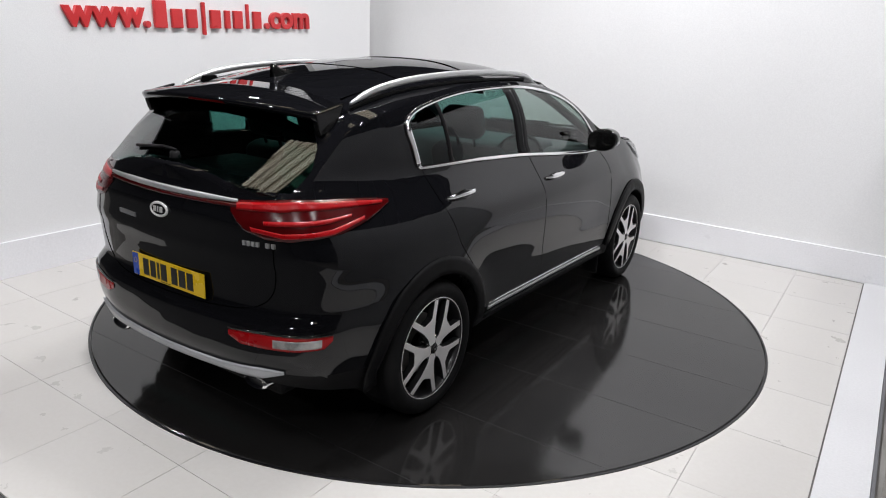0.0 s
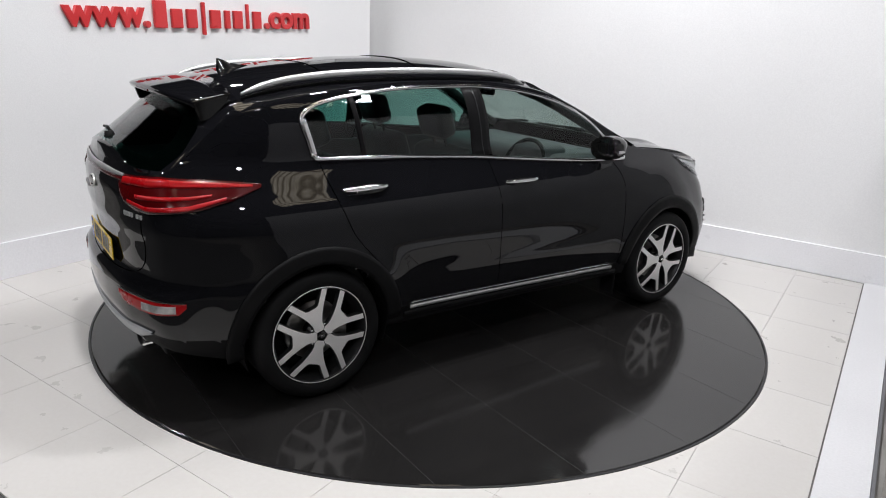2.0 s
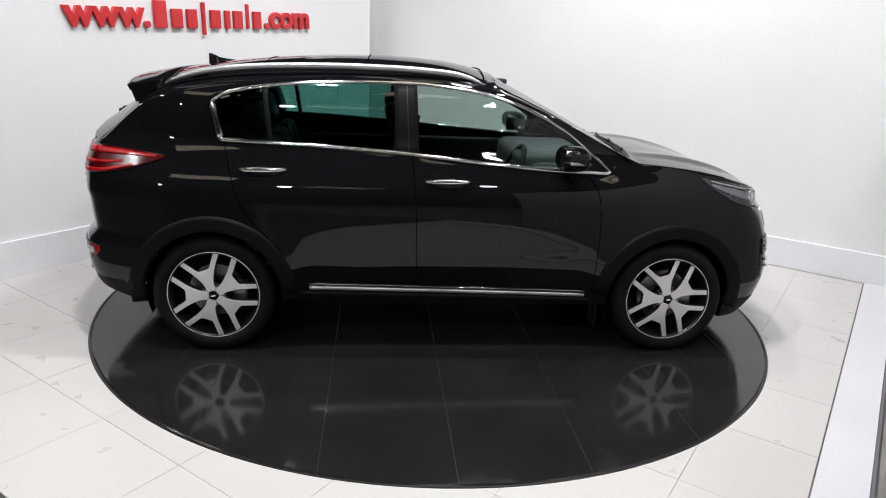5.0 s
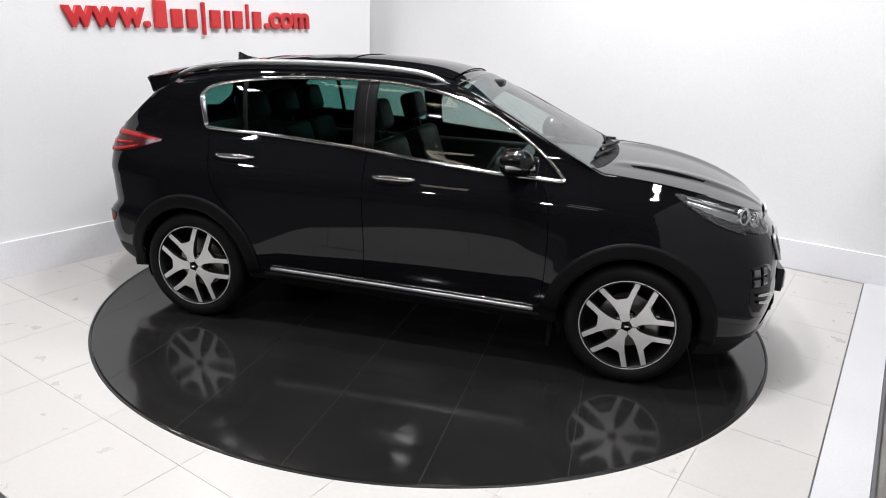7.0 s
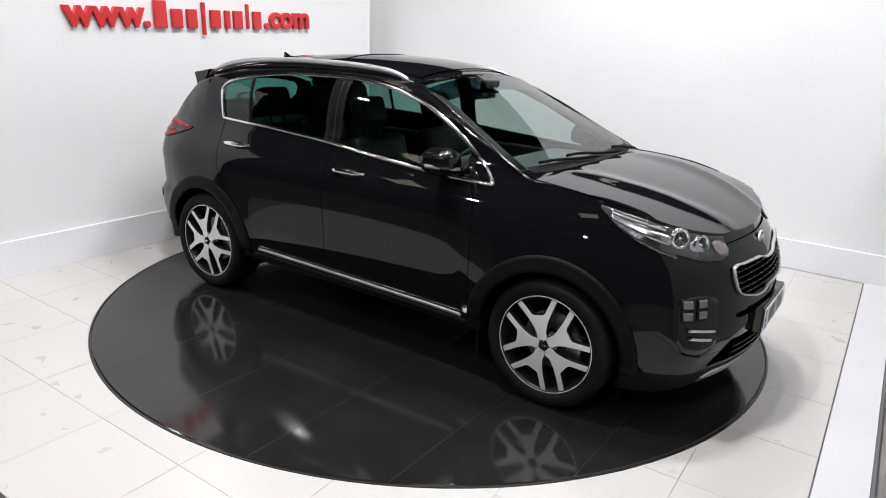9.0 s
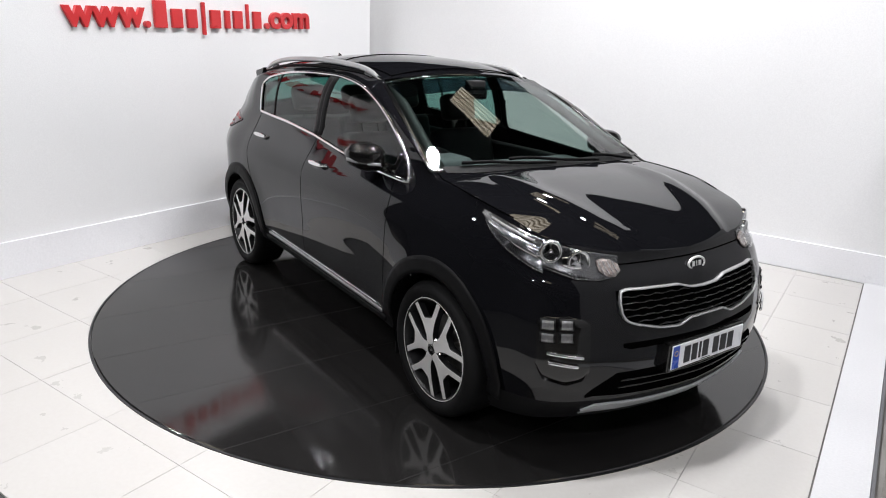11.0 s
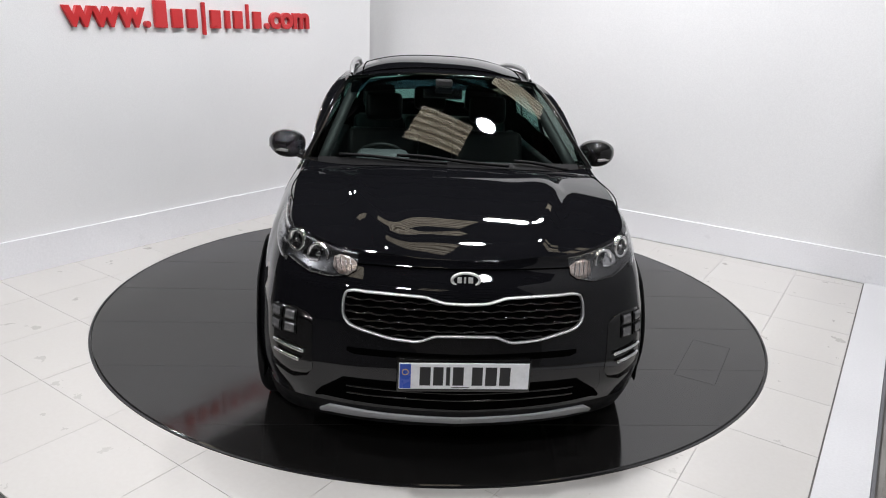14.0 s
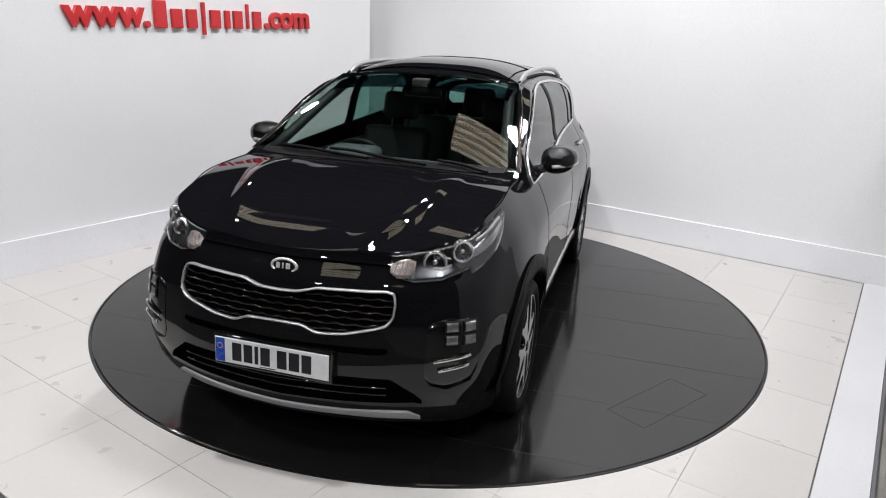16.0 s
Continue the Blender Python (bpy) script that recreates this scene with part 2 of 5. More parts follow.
def tube(path, radius, sides=8, closed=False):
    path = [Vector(p) for p in path]
    n = len(path)

    def across(k):
        a = path[(k - 1) % n] if closed or k else path[0]
        b = path[(k + 1) % n] if closed or k < n - 1 else path[-1]
        d = (b - a).normalized()
        u = d.cross(Vector((0, 0, 1)))
        u = d.cross(Vector((0, 1, 0))) if u.length < 0.2 else u
        u.normalize()
        v = d.cross(u)
        r = radius(k / max(n - 1, 1)) if callable(radius) else radius
        return [u * r * math.cos(q) + v * r * math.sin(q) for q in (2 * math.pi * j / sides for j in range(sides))]

    return sweep(path, across, closed)


def curve_through(points, per=8):
    """Points along a smooth line through the given points."""
    p = [Vector(q) for q in points]
    p = [2 * p[0] - p[1]] + p + [2 * p[-1] - p[-2]]
    res = []
    for a, b, c, d in zip(p, p[1:], p[2:], p[3:]):
        for k in range(per):
            t = k / per
            res.append(0.5 * (2 * b + (c - a) * t + (2 * a - 5 * b + 4 * c - d) * t * t + (3 * b - a - 3 * c + d) * t ** 3))
    res.append(p[-2])
    return res


def soft(x, xs, ys, r=0.0):
    """The value at x on a broken line, its corners rounded over r metres to both sides."""
    if not r:
        return float(np.interp(x, xs, ys))
    return float(np.mean(np.interp(x + np.linspace(-r, r, 25), xs, ys)))
# ---- the bay ----
LEAN = -0.0335          # the side walls run slightly off square


def on_left(y):
    return -2.577 + LEAN * y


def slab(points, z0, z1):
    bm = prism(points, z1 - z0)
    bm.transform(Matrix.Translation((0, 0, z0)))
    return bm


WALL_H = 2.17
L0, L1 = -2.02, 2.311
left = part("wall_left", slab([(on_left(L0) - 0.12, L0), (on_left(L0), L0), (on_left(L1), L1), (on_left(L1) - 0.12, L1)], 0, WALL_H), PAINT_WHITE)
tagged(left, "white painted partition wall with red sign letters", "wall", kind="structure")
cap = part("trim_left", slab([(on_left(L0) - 0.13, L0), (on_left(L0) + 0.008, L0), (on_left(L1) + 0.008, L1), (on_left(L1) - 0.13, L1)], WALL_H, WALL_H + 0.03), STEEL)
tagged(cap, "dark grey capping along the top of the partition", "trim", kind="structure")
back = part("wall_back", boxed((-3.6, 2.646, 0), (3.7, 2.80, 3.0)), PAINT_WHITE)
tagged(back, "white painted back wall of the display bay", "wall", kind="structure")
side = part("wall_return", boxed((-3.72, 2.2, 0), (-3.6, 2.80, 3.0)), PAINT_WHITE)
tagged(side, "short white painted return wall", "wall", kind="structure")
SK = 0.255
skl = part("baseboard_left", slab([(on_left(L0), L0), (on_left(L0) + 0.02, L0), (on_left(2.62) + 0.02, 2.62), (on_left(2.62), 2.62)], 0, SK + 0.01), SKIRT_WHITE)
tagged(skl, "tall white gloss skirting board along the partition", "skirting board", kind="structure")
skb = part("baseboard_back", boxed((-2.64, 2.625, 0), (3.2, 2.648, SK), 0.004), SKIRT_WHITE)
tagged(skb, "tall white gloss skirting board along the back wall", "skirting board", kind="structure")


def plinth_x(y):
    return 2.582 - 0.0265 * y


KERB = 0.012
kerb = part("kerb", slab([(plinth_x(-2.9) + 0.006, -2.9), (plinth_x(-2.9) + 0.215, -2.9), (plinth_x(2.622) + 0.215, 2.622), (plinth_x(2.622) + 0.006, 2.622)], -0.1, KERB), THRESHOLD)
tagged(kerb, "white painted threshold strip beside the tiled floor", "threshold", kind="structure")
edge = part("trim_threshold", slab([(plinth_x(-2.9) + 0.217, -2.9), (plinth_x(-2.9) + 0.232, -2.9), (plinth_x(2.622) + 0.232, 2.622), (plinth_x(2.622) + 0.217, 2.622)], -0.1, KERB + 0.004), STEEL)
tagged(edge, "dark metal edging along the white threshold", "trim", kind="structure")
base = part("floor", boxed((-14, -16, -0.25), (14, 12, -0.012)), GROUT)
tagged(base, "grey grouted floor bed under cream tiles", "floor", kind="structure")
out_floor = part("hall_floor", boxed((2.86, -16, -0.012), (14, 12, 0.0)), HALL_FLOOR)
tagged(out_floor, "worn brown hall floor beyond the threshold", "floor", kind="structure")

# mostly unseen floor, its colour darkened so that the car's flanks reflect less
near_floor = part("hall_floor_near", boxed((-14, -16, -0.012), (2.855, -2.905, 0.0)), HALL_DIMMED)
tagged(near_floor, "mostly unseen hall floor before the tiled bay, coloured dark to dim reflections", "floor", kind="structure")
R0, R1 = -2.0, 2.622
w = part("wall_right", slab([(plinth_x(R0) + 0.400, R0), (plinth_x(R0) + 0.52, R0), (plinth_x(R1) + 0.52, R1), (plinth_x(R1) + 0.400, R1)], 0.0, 2.65), DADO)
tagged(w, "mid grey painted side partition wall", "wall", kind="structure")
# ---- the hall round it ----
for nm, lo, hi in (("wall_hall_north", (-14, 12, 0), (14, 12.2, 6.2)), ("wall_hall_south", (-14, -16.2, 0), (14, -16, 6.2)),
                   ("wall_hall_east", (14, -16, 0), (14.2, 12, 6.2)), ("wall_hall_west", (-14.2, -16, 0), (-14, 12, 6.2))):
    tagged(part(nm, boxed(lo, hi), HALL_WALL), "plain grey clad wall of the hall", "wall", kind="structure")


def roof():
    holes = sorted(SKYLIGHTS)
    bm = bmesh.new()
    xs = sorted({-22.0, 22.0, *[a - w / 2 for a, b, w, d in holes], *[a + w / 2 for a, b, w, d in holes]})
    ys = sorted({-22.0, 20.0, *[b - d / 2 for a, b, w, d in holes], *[b + d / 2 for a, b, w, d in holes]})
    for x0, x1 in zip(xs, xs[1:]):
        for y0, y1 in zip(ys, ys[1:]):
            cx, cy = (x0 + x1) / 2, (y0 + y1) / 2
            if any(abs(cx - a) < w / 2 and abs(cy - b) < d / 2 for a, b, w, d in holes):
                continue
            box(bm, (x0, y0, ROOF_Z), (x1, y1, ROOF_Z + 0.1))
    for k in range(20):
        y = -20.35 + 1.9 * k
        box(bm, (-21, y, ROOF_Z - 0.2), (21, y + 0.07, ROOF_Z))
    bm.transform(pose(0, 0, 0, 0, 0, ROOF_TURN))
    tagged(part("ceiling", bm, ROOF_DARK), "dark sheet roof of the hall with purlins", "ceiling", kind="structure")


roof()


def corrugated(w, d):
    bm = bmesh.new()
    n = int(d / 0.025)
    rows = []
    for k in range(n + 1):
        y = -d / 2 + d * k / n
        z = 0.025 * math.sin(2 * math.pi * k / 6)
        rows.append([bm.verts.new((-w / 2, y, z)), bm.verts.new((w / 2, y, z)), bm.verts.new((w / 2, y, z + 0.01)), bm.verts.new((-w / 2, y, z + 0.01))])
    for a, b in zip(rows, rows[1:]):
        for j in range(4):
            bm.faces.new((a[j], a[(j + 1) % 4], b[(j + 1) % 4], b[j]))
    return bm


for k, (x, y, w, d) in enumerate(SKYLIGHTS):
    s = part("skylight", corrugated(w, d), SKYLIGHT)
    s.matrix_basis = pose(0, 0, 0, 0, 0, ROOF_TURN) @ pose(x, y, ROOF_Z + 0.03)
    tagged(s, "weathered translucent corrugated roof light sheet", "skylight", "roof lights of the hall")


def bay_lamp(x, y, share):
    body = new("high_bay_lamp", None)
    body.matrix_basis = pose(x, y, ROOF_Z - 0.75)
    tagged(body, "round high bay lamp hanging from the dark roof", "lamp", "high bay lamps of the hall")
    part("shade", lathe([(0.05, 0.28), (0.12, 0.26), (0.22, 0.05), (0.23, 0.0), (0.215, 0.0), (0.20, 0.05), (0.10, 0.24)], 32, "z"), STEEL, body, smooth=True)
    part("cable", lathe([(0.008, 0.28), (0.008, 0.75)], 8, "z"), STEEL, body)
    la = bpy.data.lights.new("lamp", "AREA")
    la.shape, la.size, la.energy, la.color = "DISK", 0.30, LAMP_POWER * share, (0.985, 0.985, 1.01)
    lo = new("lamp", la)
    lo.matrix_basis = pose(x, y, ROOF_Z - 0.76)


for x, y, share in LAMPS:
    bay_lamp(x, y, share)

# ---- the sign ----


def sign():
    """Red letters standing off the partition: the first and last part in type, the name between as plain bars."""
    holder = new("sign", None)
    y0, y1 = -1.165, 1.315
    yaw = math.degrees(math.atan2(1, LEAN))
    # the line of writing climbs slightly along the wall
    frame_m = Matrix.Translation((on_left(y0) + 0.020, y0, 1.752)) @ Matrix.Rotation(radians(yaw), 4, "Z") @ Matrix.Rotation(radians(90), 4, "X") @ Matrix.Rotation(radians(1.5), 4, "Z")
    tagged(holder, "raised red sign letters fixed to the white partition", "sign")

    def lettered(txt, at, width, height):
        cu = bpy.data.curves.new("letters", "FONT")
        cu.body, cu.size, cu.extrude, cu.bevel_depth, cu.offset = txt, 0.25, 0.016, 0.002, 0.006
        tmp = new("letters", cu)
        bpy.context.view_layer.update()
        me = bpy.data.meshes.new_from_object(tmp.evaluated_get(bpy.context.evaluated_depsgraph_get()))
        bpy.data.objects.remove(tmp)
        xs = [v.co.x for v in me.vertices]
        ys = [v.co.y for v in me.vertices]
        sx = width / (max(xs) - min(xs))
        sy = height / (max(ys) - min(ys))
        x_lo, y_lo = min(xs), min(ys)
        for v in me.vertices:
            v.co = Vector(((v.co.x - x_lo) * sx + at, (v.co.y - y_lo) * sy, v.co.z))
        me.materials.append(SIGN_RED)
        ob = new("lettering", me)
        ob.matrix_basis = frame_m
        ob.parent = holder
        ob["label"] = "red lettering reading " + txt

    lettered("www.", 0.0, 0.70, 0.152)
    lettered(".com", 1.905, 0.58, 0.152)
    # the name: one plain bar for each letter, (start, width, foot, top)
    for a, w, lo, hi in ((0.725, 0.145, 0, 0.212), (0.885, 0.135, 0, 0.152), (1.035, 0.13, 0, 0.152), (1.19, 0.06, -0.055, 0.212),
                         (1.275, 0.135, 0, 0.152), (1.43, 0.085, 0, 0.152), (1.525, 0.13, 0, 0.152), (1.675, 0.055, 0, 0.212), (1.75, 0.125, 0, 0.152)):
        b = part("bar", boxed((a + 0.016, lo, -0.016), (a + max(w - 0.016, 0.04), hi, 0.016), 0.006), SIGN_RED, holder)
        b.matrix_basis = frame_m


sign()
# ---- the turntable ----
RADIUS, DECK_Z = 2.2235, 0.004


def turntable():
    top = new("turntable", None)
    tagged(top, "round black glossy revolving car turntable set in the floor", "turntable")
    part("deck", lathe([(0.001, DECK_Z), (1.0, DECK_Z), (1.8, DECK_Z), (RADIUS - 0.006, DECK_Z), (RADIUS, DECK_Z - 0.004), (RADIUS, -0.01)], 160, "z"), DECK, top)
    # an oblong hatch in the deck and the joints between its sheets
    hatch = new("hatch", None)
    hatch.parent = top
    for a, b, c, d in ((-0.29, -0.113, 0.29, -0.110), (-0.29, 0.110, 0.29, 0.113), (-0.29, -0.113, -0.287, 0.113), (0.287, -0.113, 0.29, 0.113)):
        part("joint", boxed((a, b, DECK_Z - 0.001), (c, d, DECK_Z + 0.0006)), PLATE_BLACK, hatch)
    hatch.matrix_basis = pose(*HATCH)
    for k in range(7):
        x = -1.85 + 0.6 * k
        h = math.sqrt(RADIUS ** 2 - x * x) - 0.01
        part("seam", boxed((x - 0.0012, -h, DECK_Z - 0.001), (x + 0.0012, h, DECK_Z + 0.0004)), SEAM, top)
    return top


HATCH = (1.03, 1.58, 0.0, 0, 0, -33.5)
table = turntable()
gap = part("trim_turntable", lathe([(RADIUS + 0.004, -0.011), (RADIUS + 0.004, 0.003), (RADIUS + 0.014, 0.003), (RADIUS + 0.014, -0.011)], 160, "z"), PLATE_BLACK)
tagged(gap, "thin dark metal ring round the turntable", "trim", kind="structure")
# ---- the car ----
CAR_X, CAR_Y = 0.008, -0.011
car = new("car", None)
tagged(car, "glossy black compact SUV with silver roof rails standing on the turntable", "car")
FRONT = ([0.14, 0.22, 0.30, 0.40, 0.52, 0.70, 0.83, 0.92], [2.03, 2.11, 2.165, 2.188, 2.195, 2.17, 2.12, 2.045])
REAR = ([0.18, 0.26, 0.36, 0.48, 0.60, 0.635, 0.665, 0.86, 0.90, 0.94, 1.05, 1.17], [-1.95, -2.08, -2.152, -2.182, -2.182, -2.176, -2.126, -2.142, -2.155, -2.150, -2.155, -2.115])
WIDE = ([0.20, 0.30, 0.36, 0.45, 0.55, 0.68, 0.80, 0.92, 1.00, 1.05, 1.08, 1.13, 1.20, 1.30, 1.40, 1.48, 1.54, 1.60],
        [0.862, 0.874, 0.886, 0.905, 0.913, 0.916, 0.918, 0.913, 0.882, 0.843, 0.826, 0.792, 0.752, 0.737, 0.710, 0.672, 0.622, 0.555])
EDGE = ([-2.10, -1.9, -1.6, -1.27, -0.8, -0.3, 0.12, 0.55, 0.9, 1.2, 1.47, 1.8, 1.95, 2.07],
        [1.165, 1.172, 1.185, 1.188, 1.174, 1.147, 1.110, 1.078, 1.066, 1.085, 1.085, 1.03, 0.975, 0.92])
CROWN = ([-2.105, -1.91, -1.8, -1.72, -1.66, -1.5, -1.2, -0.7, -0.3, 0.05, 0.25, 0.46, 0.80, 1.12, 1.2, 1.5, 1.85, 1.95, 2.07],
         [1.19, 1.365, 1.445, 1.505, 1.54, 1.575, 1.62, 1.662, 1.667, 1.648, 1.602, 1.505, 1.318, 1.155, 1.155, 1.13, 1.04, 0.99, 0.92])
FOOT = ([-2.2, -2.05, -1.8, -0.95, -0.8, 0.8, 0.95, 1.75, 2.0, 2.3], [0.37, 0.34, 0.27, 0.32, 0.31, 0.29, 0.30, 0.20, 0.20, 0.215])
N_RING = 230


def ring_at(z):
    """Half of the body's outline in plan at the height z, from the middle of the nose to the middle of the tail."""
    xf, xr, w = soft(z, *FRONT, 0.02), soft(z, *REAR, 0.02), soft(z, *WIDE, 0.035)
    k = min(max((z - 0.68) / 0.30, 0.0), 1.0)
    low = min(max((0.72 - z) / 0.3, 0.0), 1.0)
    ctrl = [(xf, 0), (xf - 0.02, 0.26 * w), (xf - 0.085, 0.58 * w), (xf - 0.22, (0.84 - 0.035 * k + 0.028 * low) * w), (xf - 0.5, (0.955 - 0.045 * k + 0.02 * low) * w),
            (xf - 0.9, (1.0 - 0.035 * k) * w), (0.5, 1.0 * w),
            (-0.5, 1.0 * w), (xr + 0.85, w), (xr + 0.40, 0.965 * w), (xr + 0.17, 0.865 * w), (xr + 0.055, 0.6 * w), (xr + 0.01, 0.26 * w), (xr, 0)]
    p = np.array([(ctrl[0][0], -ctrl[1][1])] + ctrl + [(ctrl[-1][0], -ctrl[-2][1])])
    u = RING_U
    k = np.clip(u.astype(int), 0, len(ctrl) - 2)
    t = (u - k)[:, None]
    a, b, c, d = p[k], p[k + 1], p[k + 2], p[k + 3]
    # centripetal-like damping keeps the long flanks straight
    la, lb, lc = (np.linalg.norm(b - a, axis=1)[:, None], np.linalg.norm(c - b, axis=1)[:, None], np.linalg.norm(d - c, axis=1)[:, None])
    m1 = lb * ((b - a) / la * lb + (c - b) / lb * la) / (la + lb)
    m2 = lb * ((c - b) / lb * lc + (d - c) / lc * lb) / (lb + lc)
    h = t * t * (3 - 2 * t)
    return b * (1 - h) + c * h + m1 * (t ** 3 - 2 * t * t + t) + m2 * (t ** 3 - t * t)


def even_steps():
    """Ring parameters that step evenly along the outline."""
    global RING_U
    RING_U = np.linspace(0, 13, 2000)
    q = ring_at(0.6)
    s = np.concatenate([[0], np.cumsum(np.linalg.norm(np.diff(q, axis=0), axis=1))])
    RING_U = np.interp(np.linspace(0, s[-1], N_RING), s, RING_U)


even_steps()
RINGS_Z = np.linspace(0.12, 1.62, 151)
RINGS = np.array([ring_at(z) for z in RINGS_Z])
REF_X = ring_at(0.6)[:, 0]


def ring_point(i, z):
    k = min(max((z - 0.12) / 0.01, 0), 149.999)
    a = int(k)
    return RINGS[a, i] * (1 - k + a) + RINGS[a + 1, i] * (k - a)


def side_y(x, z):
    """How far the body's flank stands from its middle at x and the height z."""
    k = min(max((z - 0.12) / 0.01, 0), 149.999)
    a = int(k)
    q = RINGS[a] * (1 - k + a) + RINGS[a + 1] * (k - a)
    y = float(np.interp(-x, -q[:, 0], q[:, 1]))
    return y + flare(x, z)


WHEELS = (1.336, -1.334)
AXLE_Z = 0.341


def flare(x, z):
    """The wings swell round the wheels, and the doors are hollowed above the sill."""
    swell = sum(0.016 * math.exp(-((math.hypot(x - c, z - AXLE_Z) - 0.40) / 0.10) ** 2) for c in WHEELS)
    d = z - (0.585 + 0.05 * (x + 0.8) / 1.6)
    along = min(max((x + 0.86) / 0.35, 0), 1) * min(max((0.84 - x) / 0.16, 0), 1)
    return swell - 0.004 * along * math.exp(-(d / (0.11 if d > 0 else 0.06)) ** 2)


EDGE_PTS = []
for i in range(N_RING):
    x = REF_X[i]
    for _ in range(3):
        z = soft(x, *EDGE, min(0.14, max(0.03, 2.09 - x)))
        p = ring_point(i, z)
        x = p[0]
    EDGE_PTS.append((p[0], p[1], z))
EDGE_PTS = np.array(EDGE_PTS)


def top_z(x, y):
    """The height of bonnet, screens and roof over (x, y)."""
    yi = float(np.interp(-x, -EDGE_PTS[:, 0], EDGE_PTS[:, 1]))
    zi = float(np.interp(-x, -EDGE_PTS[:, 0], EDGE_PTS[:, 2]))
    zc, ze, ye, pw = shoulder(x, yi, zi)
    return zc - (zc - ze) * min(abs(y) / max(ye, 1e-4), 1.0) ** pw + ridge(x, y)


def ridge(x, y):
    """The raised creases that run along the bonnet."""
    if x < 1.16:
        return 0.0
    at = float(np.interp(x, [1.16, 1.5, 1.8, 2.0], [0.47, 0.47, 0.40, 0.31]))
    d = abs(y) - at
    return 0.020 * math.exp(-(d / (0.035 if d > 0 else 0.10)) ** 2) * math.sin(math.pi * min(max((x - 1.16) / 0.88, 0), 1)) ** 0.6


def tuck(x, z):
    """The cabin narrows towards its tail."""
    return 1 - 0.11 * min(max((-1.50 - x) / 0.5, 0), 1) * min(max((z - 1.17) / 0.25, 0), 1)


def shoulder(x, yi, zi):
    """Crown height, the edge where the roof turns into the side, and the fullness of the section."""
    # long soft curves, but a crisp turn at the foot of the windscreen and at the tail of the roof
    zc = soft(x, *CROWN, min(0.17, max(0.02, abs(x - 1.13) * 0.85), max(0.03, abs(x + 1.68) * 0.8), max(0.02, abs(x - 2.1) * 0.8)))
    drop = float(np.interp(x, [-2.08, -1.95, -1.75, -1.3, 0.1, 0.35, 0.6, 1.1], [0.10, 0.16, 0.13, 0.105, 0.10, 0.07, 0.05, 0.03]))
    ze = max(zi, zc - drop)
    ye = yi if ze <= zi else yi * tuck(x, ze) * soft(ze, *WIDE, 0.035) / soft(zi, *WIDE, 0.035)
    return max(zc, zi), ze, ye, float(np.interp(x, [-1.9, -1.2, 0.0, 0.35, 0.6, 1.08, 1.25, 2.0], [2.2, 2.8, 2.8, 2.1, 2.1, 2.2, 2.5, 2.5]))


def in_poly(x, y, poly):
    hit = False
    for (ax, ay), (bx, by) in zip(poly, poly[1:] + poly[:1]):
        if (ay > y) != (by > y) and x < (bx - ax) * (y - ay) / (by - ay) + ax:
            hit = not hit
    return hit


def near_poly(x, y, poly):
    best = (9, x, y)
    for (ax, ay), (bx, by) in zip(poly, poly[1:] + poly[:1]):
        dx, dy = bx - ax, by - ay
        t = min(max(((x - ax) * dx + (y - ay) * dy) / (dx * dx + dy * dy + 1e-12), 0), 1)
        px, py = ax + dx * t, ay + dy * t
        d = math.hypot(px - x, py - y)
        if d < best[0]:
            best = (d, px, py)
    return best


DLO_LOW = [(-1.285, 1.203), (-0.8, 1.188), (-0.3, 1.160), (0.12, 1.124), (0.55, 1.092), (0.90, 1.080)]
DLO_KNOTS = [(0.86, 1.15), (0.64, 1.315), (0.41, 1.43), (0.16, 1.497), (-0.1, 1.528), (-0.33, 1.535), (-0.74, 1.525), (-1.03, 1.497), (-1.24, 1.458), (-1.325, 1.412), (-1.338, 1.37)]
DLO_TOP = [(p.x, p.y) for p in curve_through([(*q, 0) for q in DLO_KNOTS], 5)]


def line_z(x, pts):
    xs, zs = zip(*sorted(pts))
    return float(np.interp(x, xs, zs))


def pane(x0, x1, s0=0.0, s1=0.0):
    """A pane of the side glass between two upright edges that lean by s0 and s1."""
    low = [(x0, line_z(x0, DLO_LOW))] + [p for p in DLO_LOW if x0 + 0.02 < p[0] < x1 - 0.02] + [(x1, line_z(x1, DLO_LOW))]
    a, b = x0 + s0, x1 + s1
    high = [(b, line_z(b, DLO_TOP))] + [p for p in DLO_TOP if a + 0.02 < p[0] < b - 0.02] + [(a, line_z(a, DLO_TOP))]
    return low + high


PANES = {"front": [p for p in pane(-0.185, 0.74, -0.02, 0.0)], "rear": pane(-1.0, -0.325, -0.035, -0.01),
         "quarter": [(-1.276, 1.210), (-1.03, 1.202), (-1.065, 1.488), (-1.24, 1.452), (-1.318, 1.408), (-1.33, 1.37)]}
SCREEN = [(1.05, -0.76), (1.105, -0.45), (1.12, 0.0), (1.105, 0.45), (1.05, 0.76), (0.80, 0.705), (0.5, 0.643), (0.26, 0.582), (0.285, 0.3), (0.295, 0.0), (0.285, -0.3), (0.26, -0.582), (0.5, -0.643), (0.80, -0.705)]
BACKLIGHT = [(-2.092, 0.0), (-2.075, 0.42), (-2.01, 0.625), (-1.88, 0.645), (-1.80, 0.60), (-1.75, 0.52), (-1.74, 0.0), (-1.74, -0.0), (-1.75, -0.52), (-1.80, -0.60), (-1.88, -0.645), (-2.01, -0.625), (-2.075, -0.42)]


def clad_z(x):
    """The upper edge of the dark cladding along the car."""
    return float(np.interp(x, [-2.2, -1.75, -0.9, 0.9, 1.70, 1.80, 2.3], [0.42, 0.40, 0.40, 0.38, 0.34, 0.32, 0.32]))


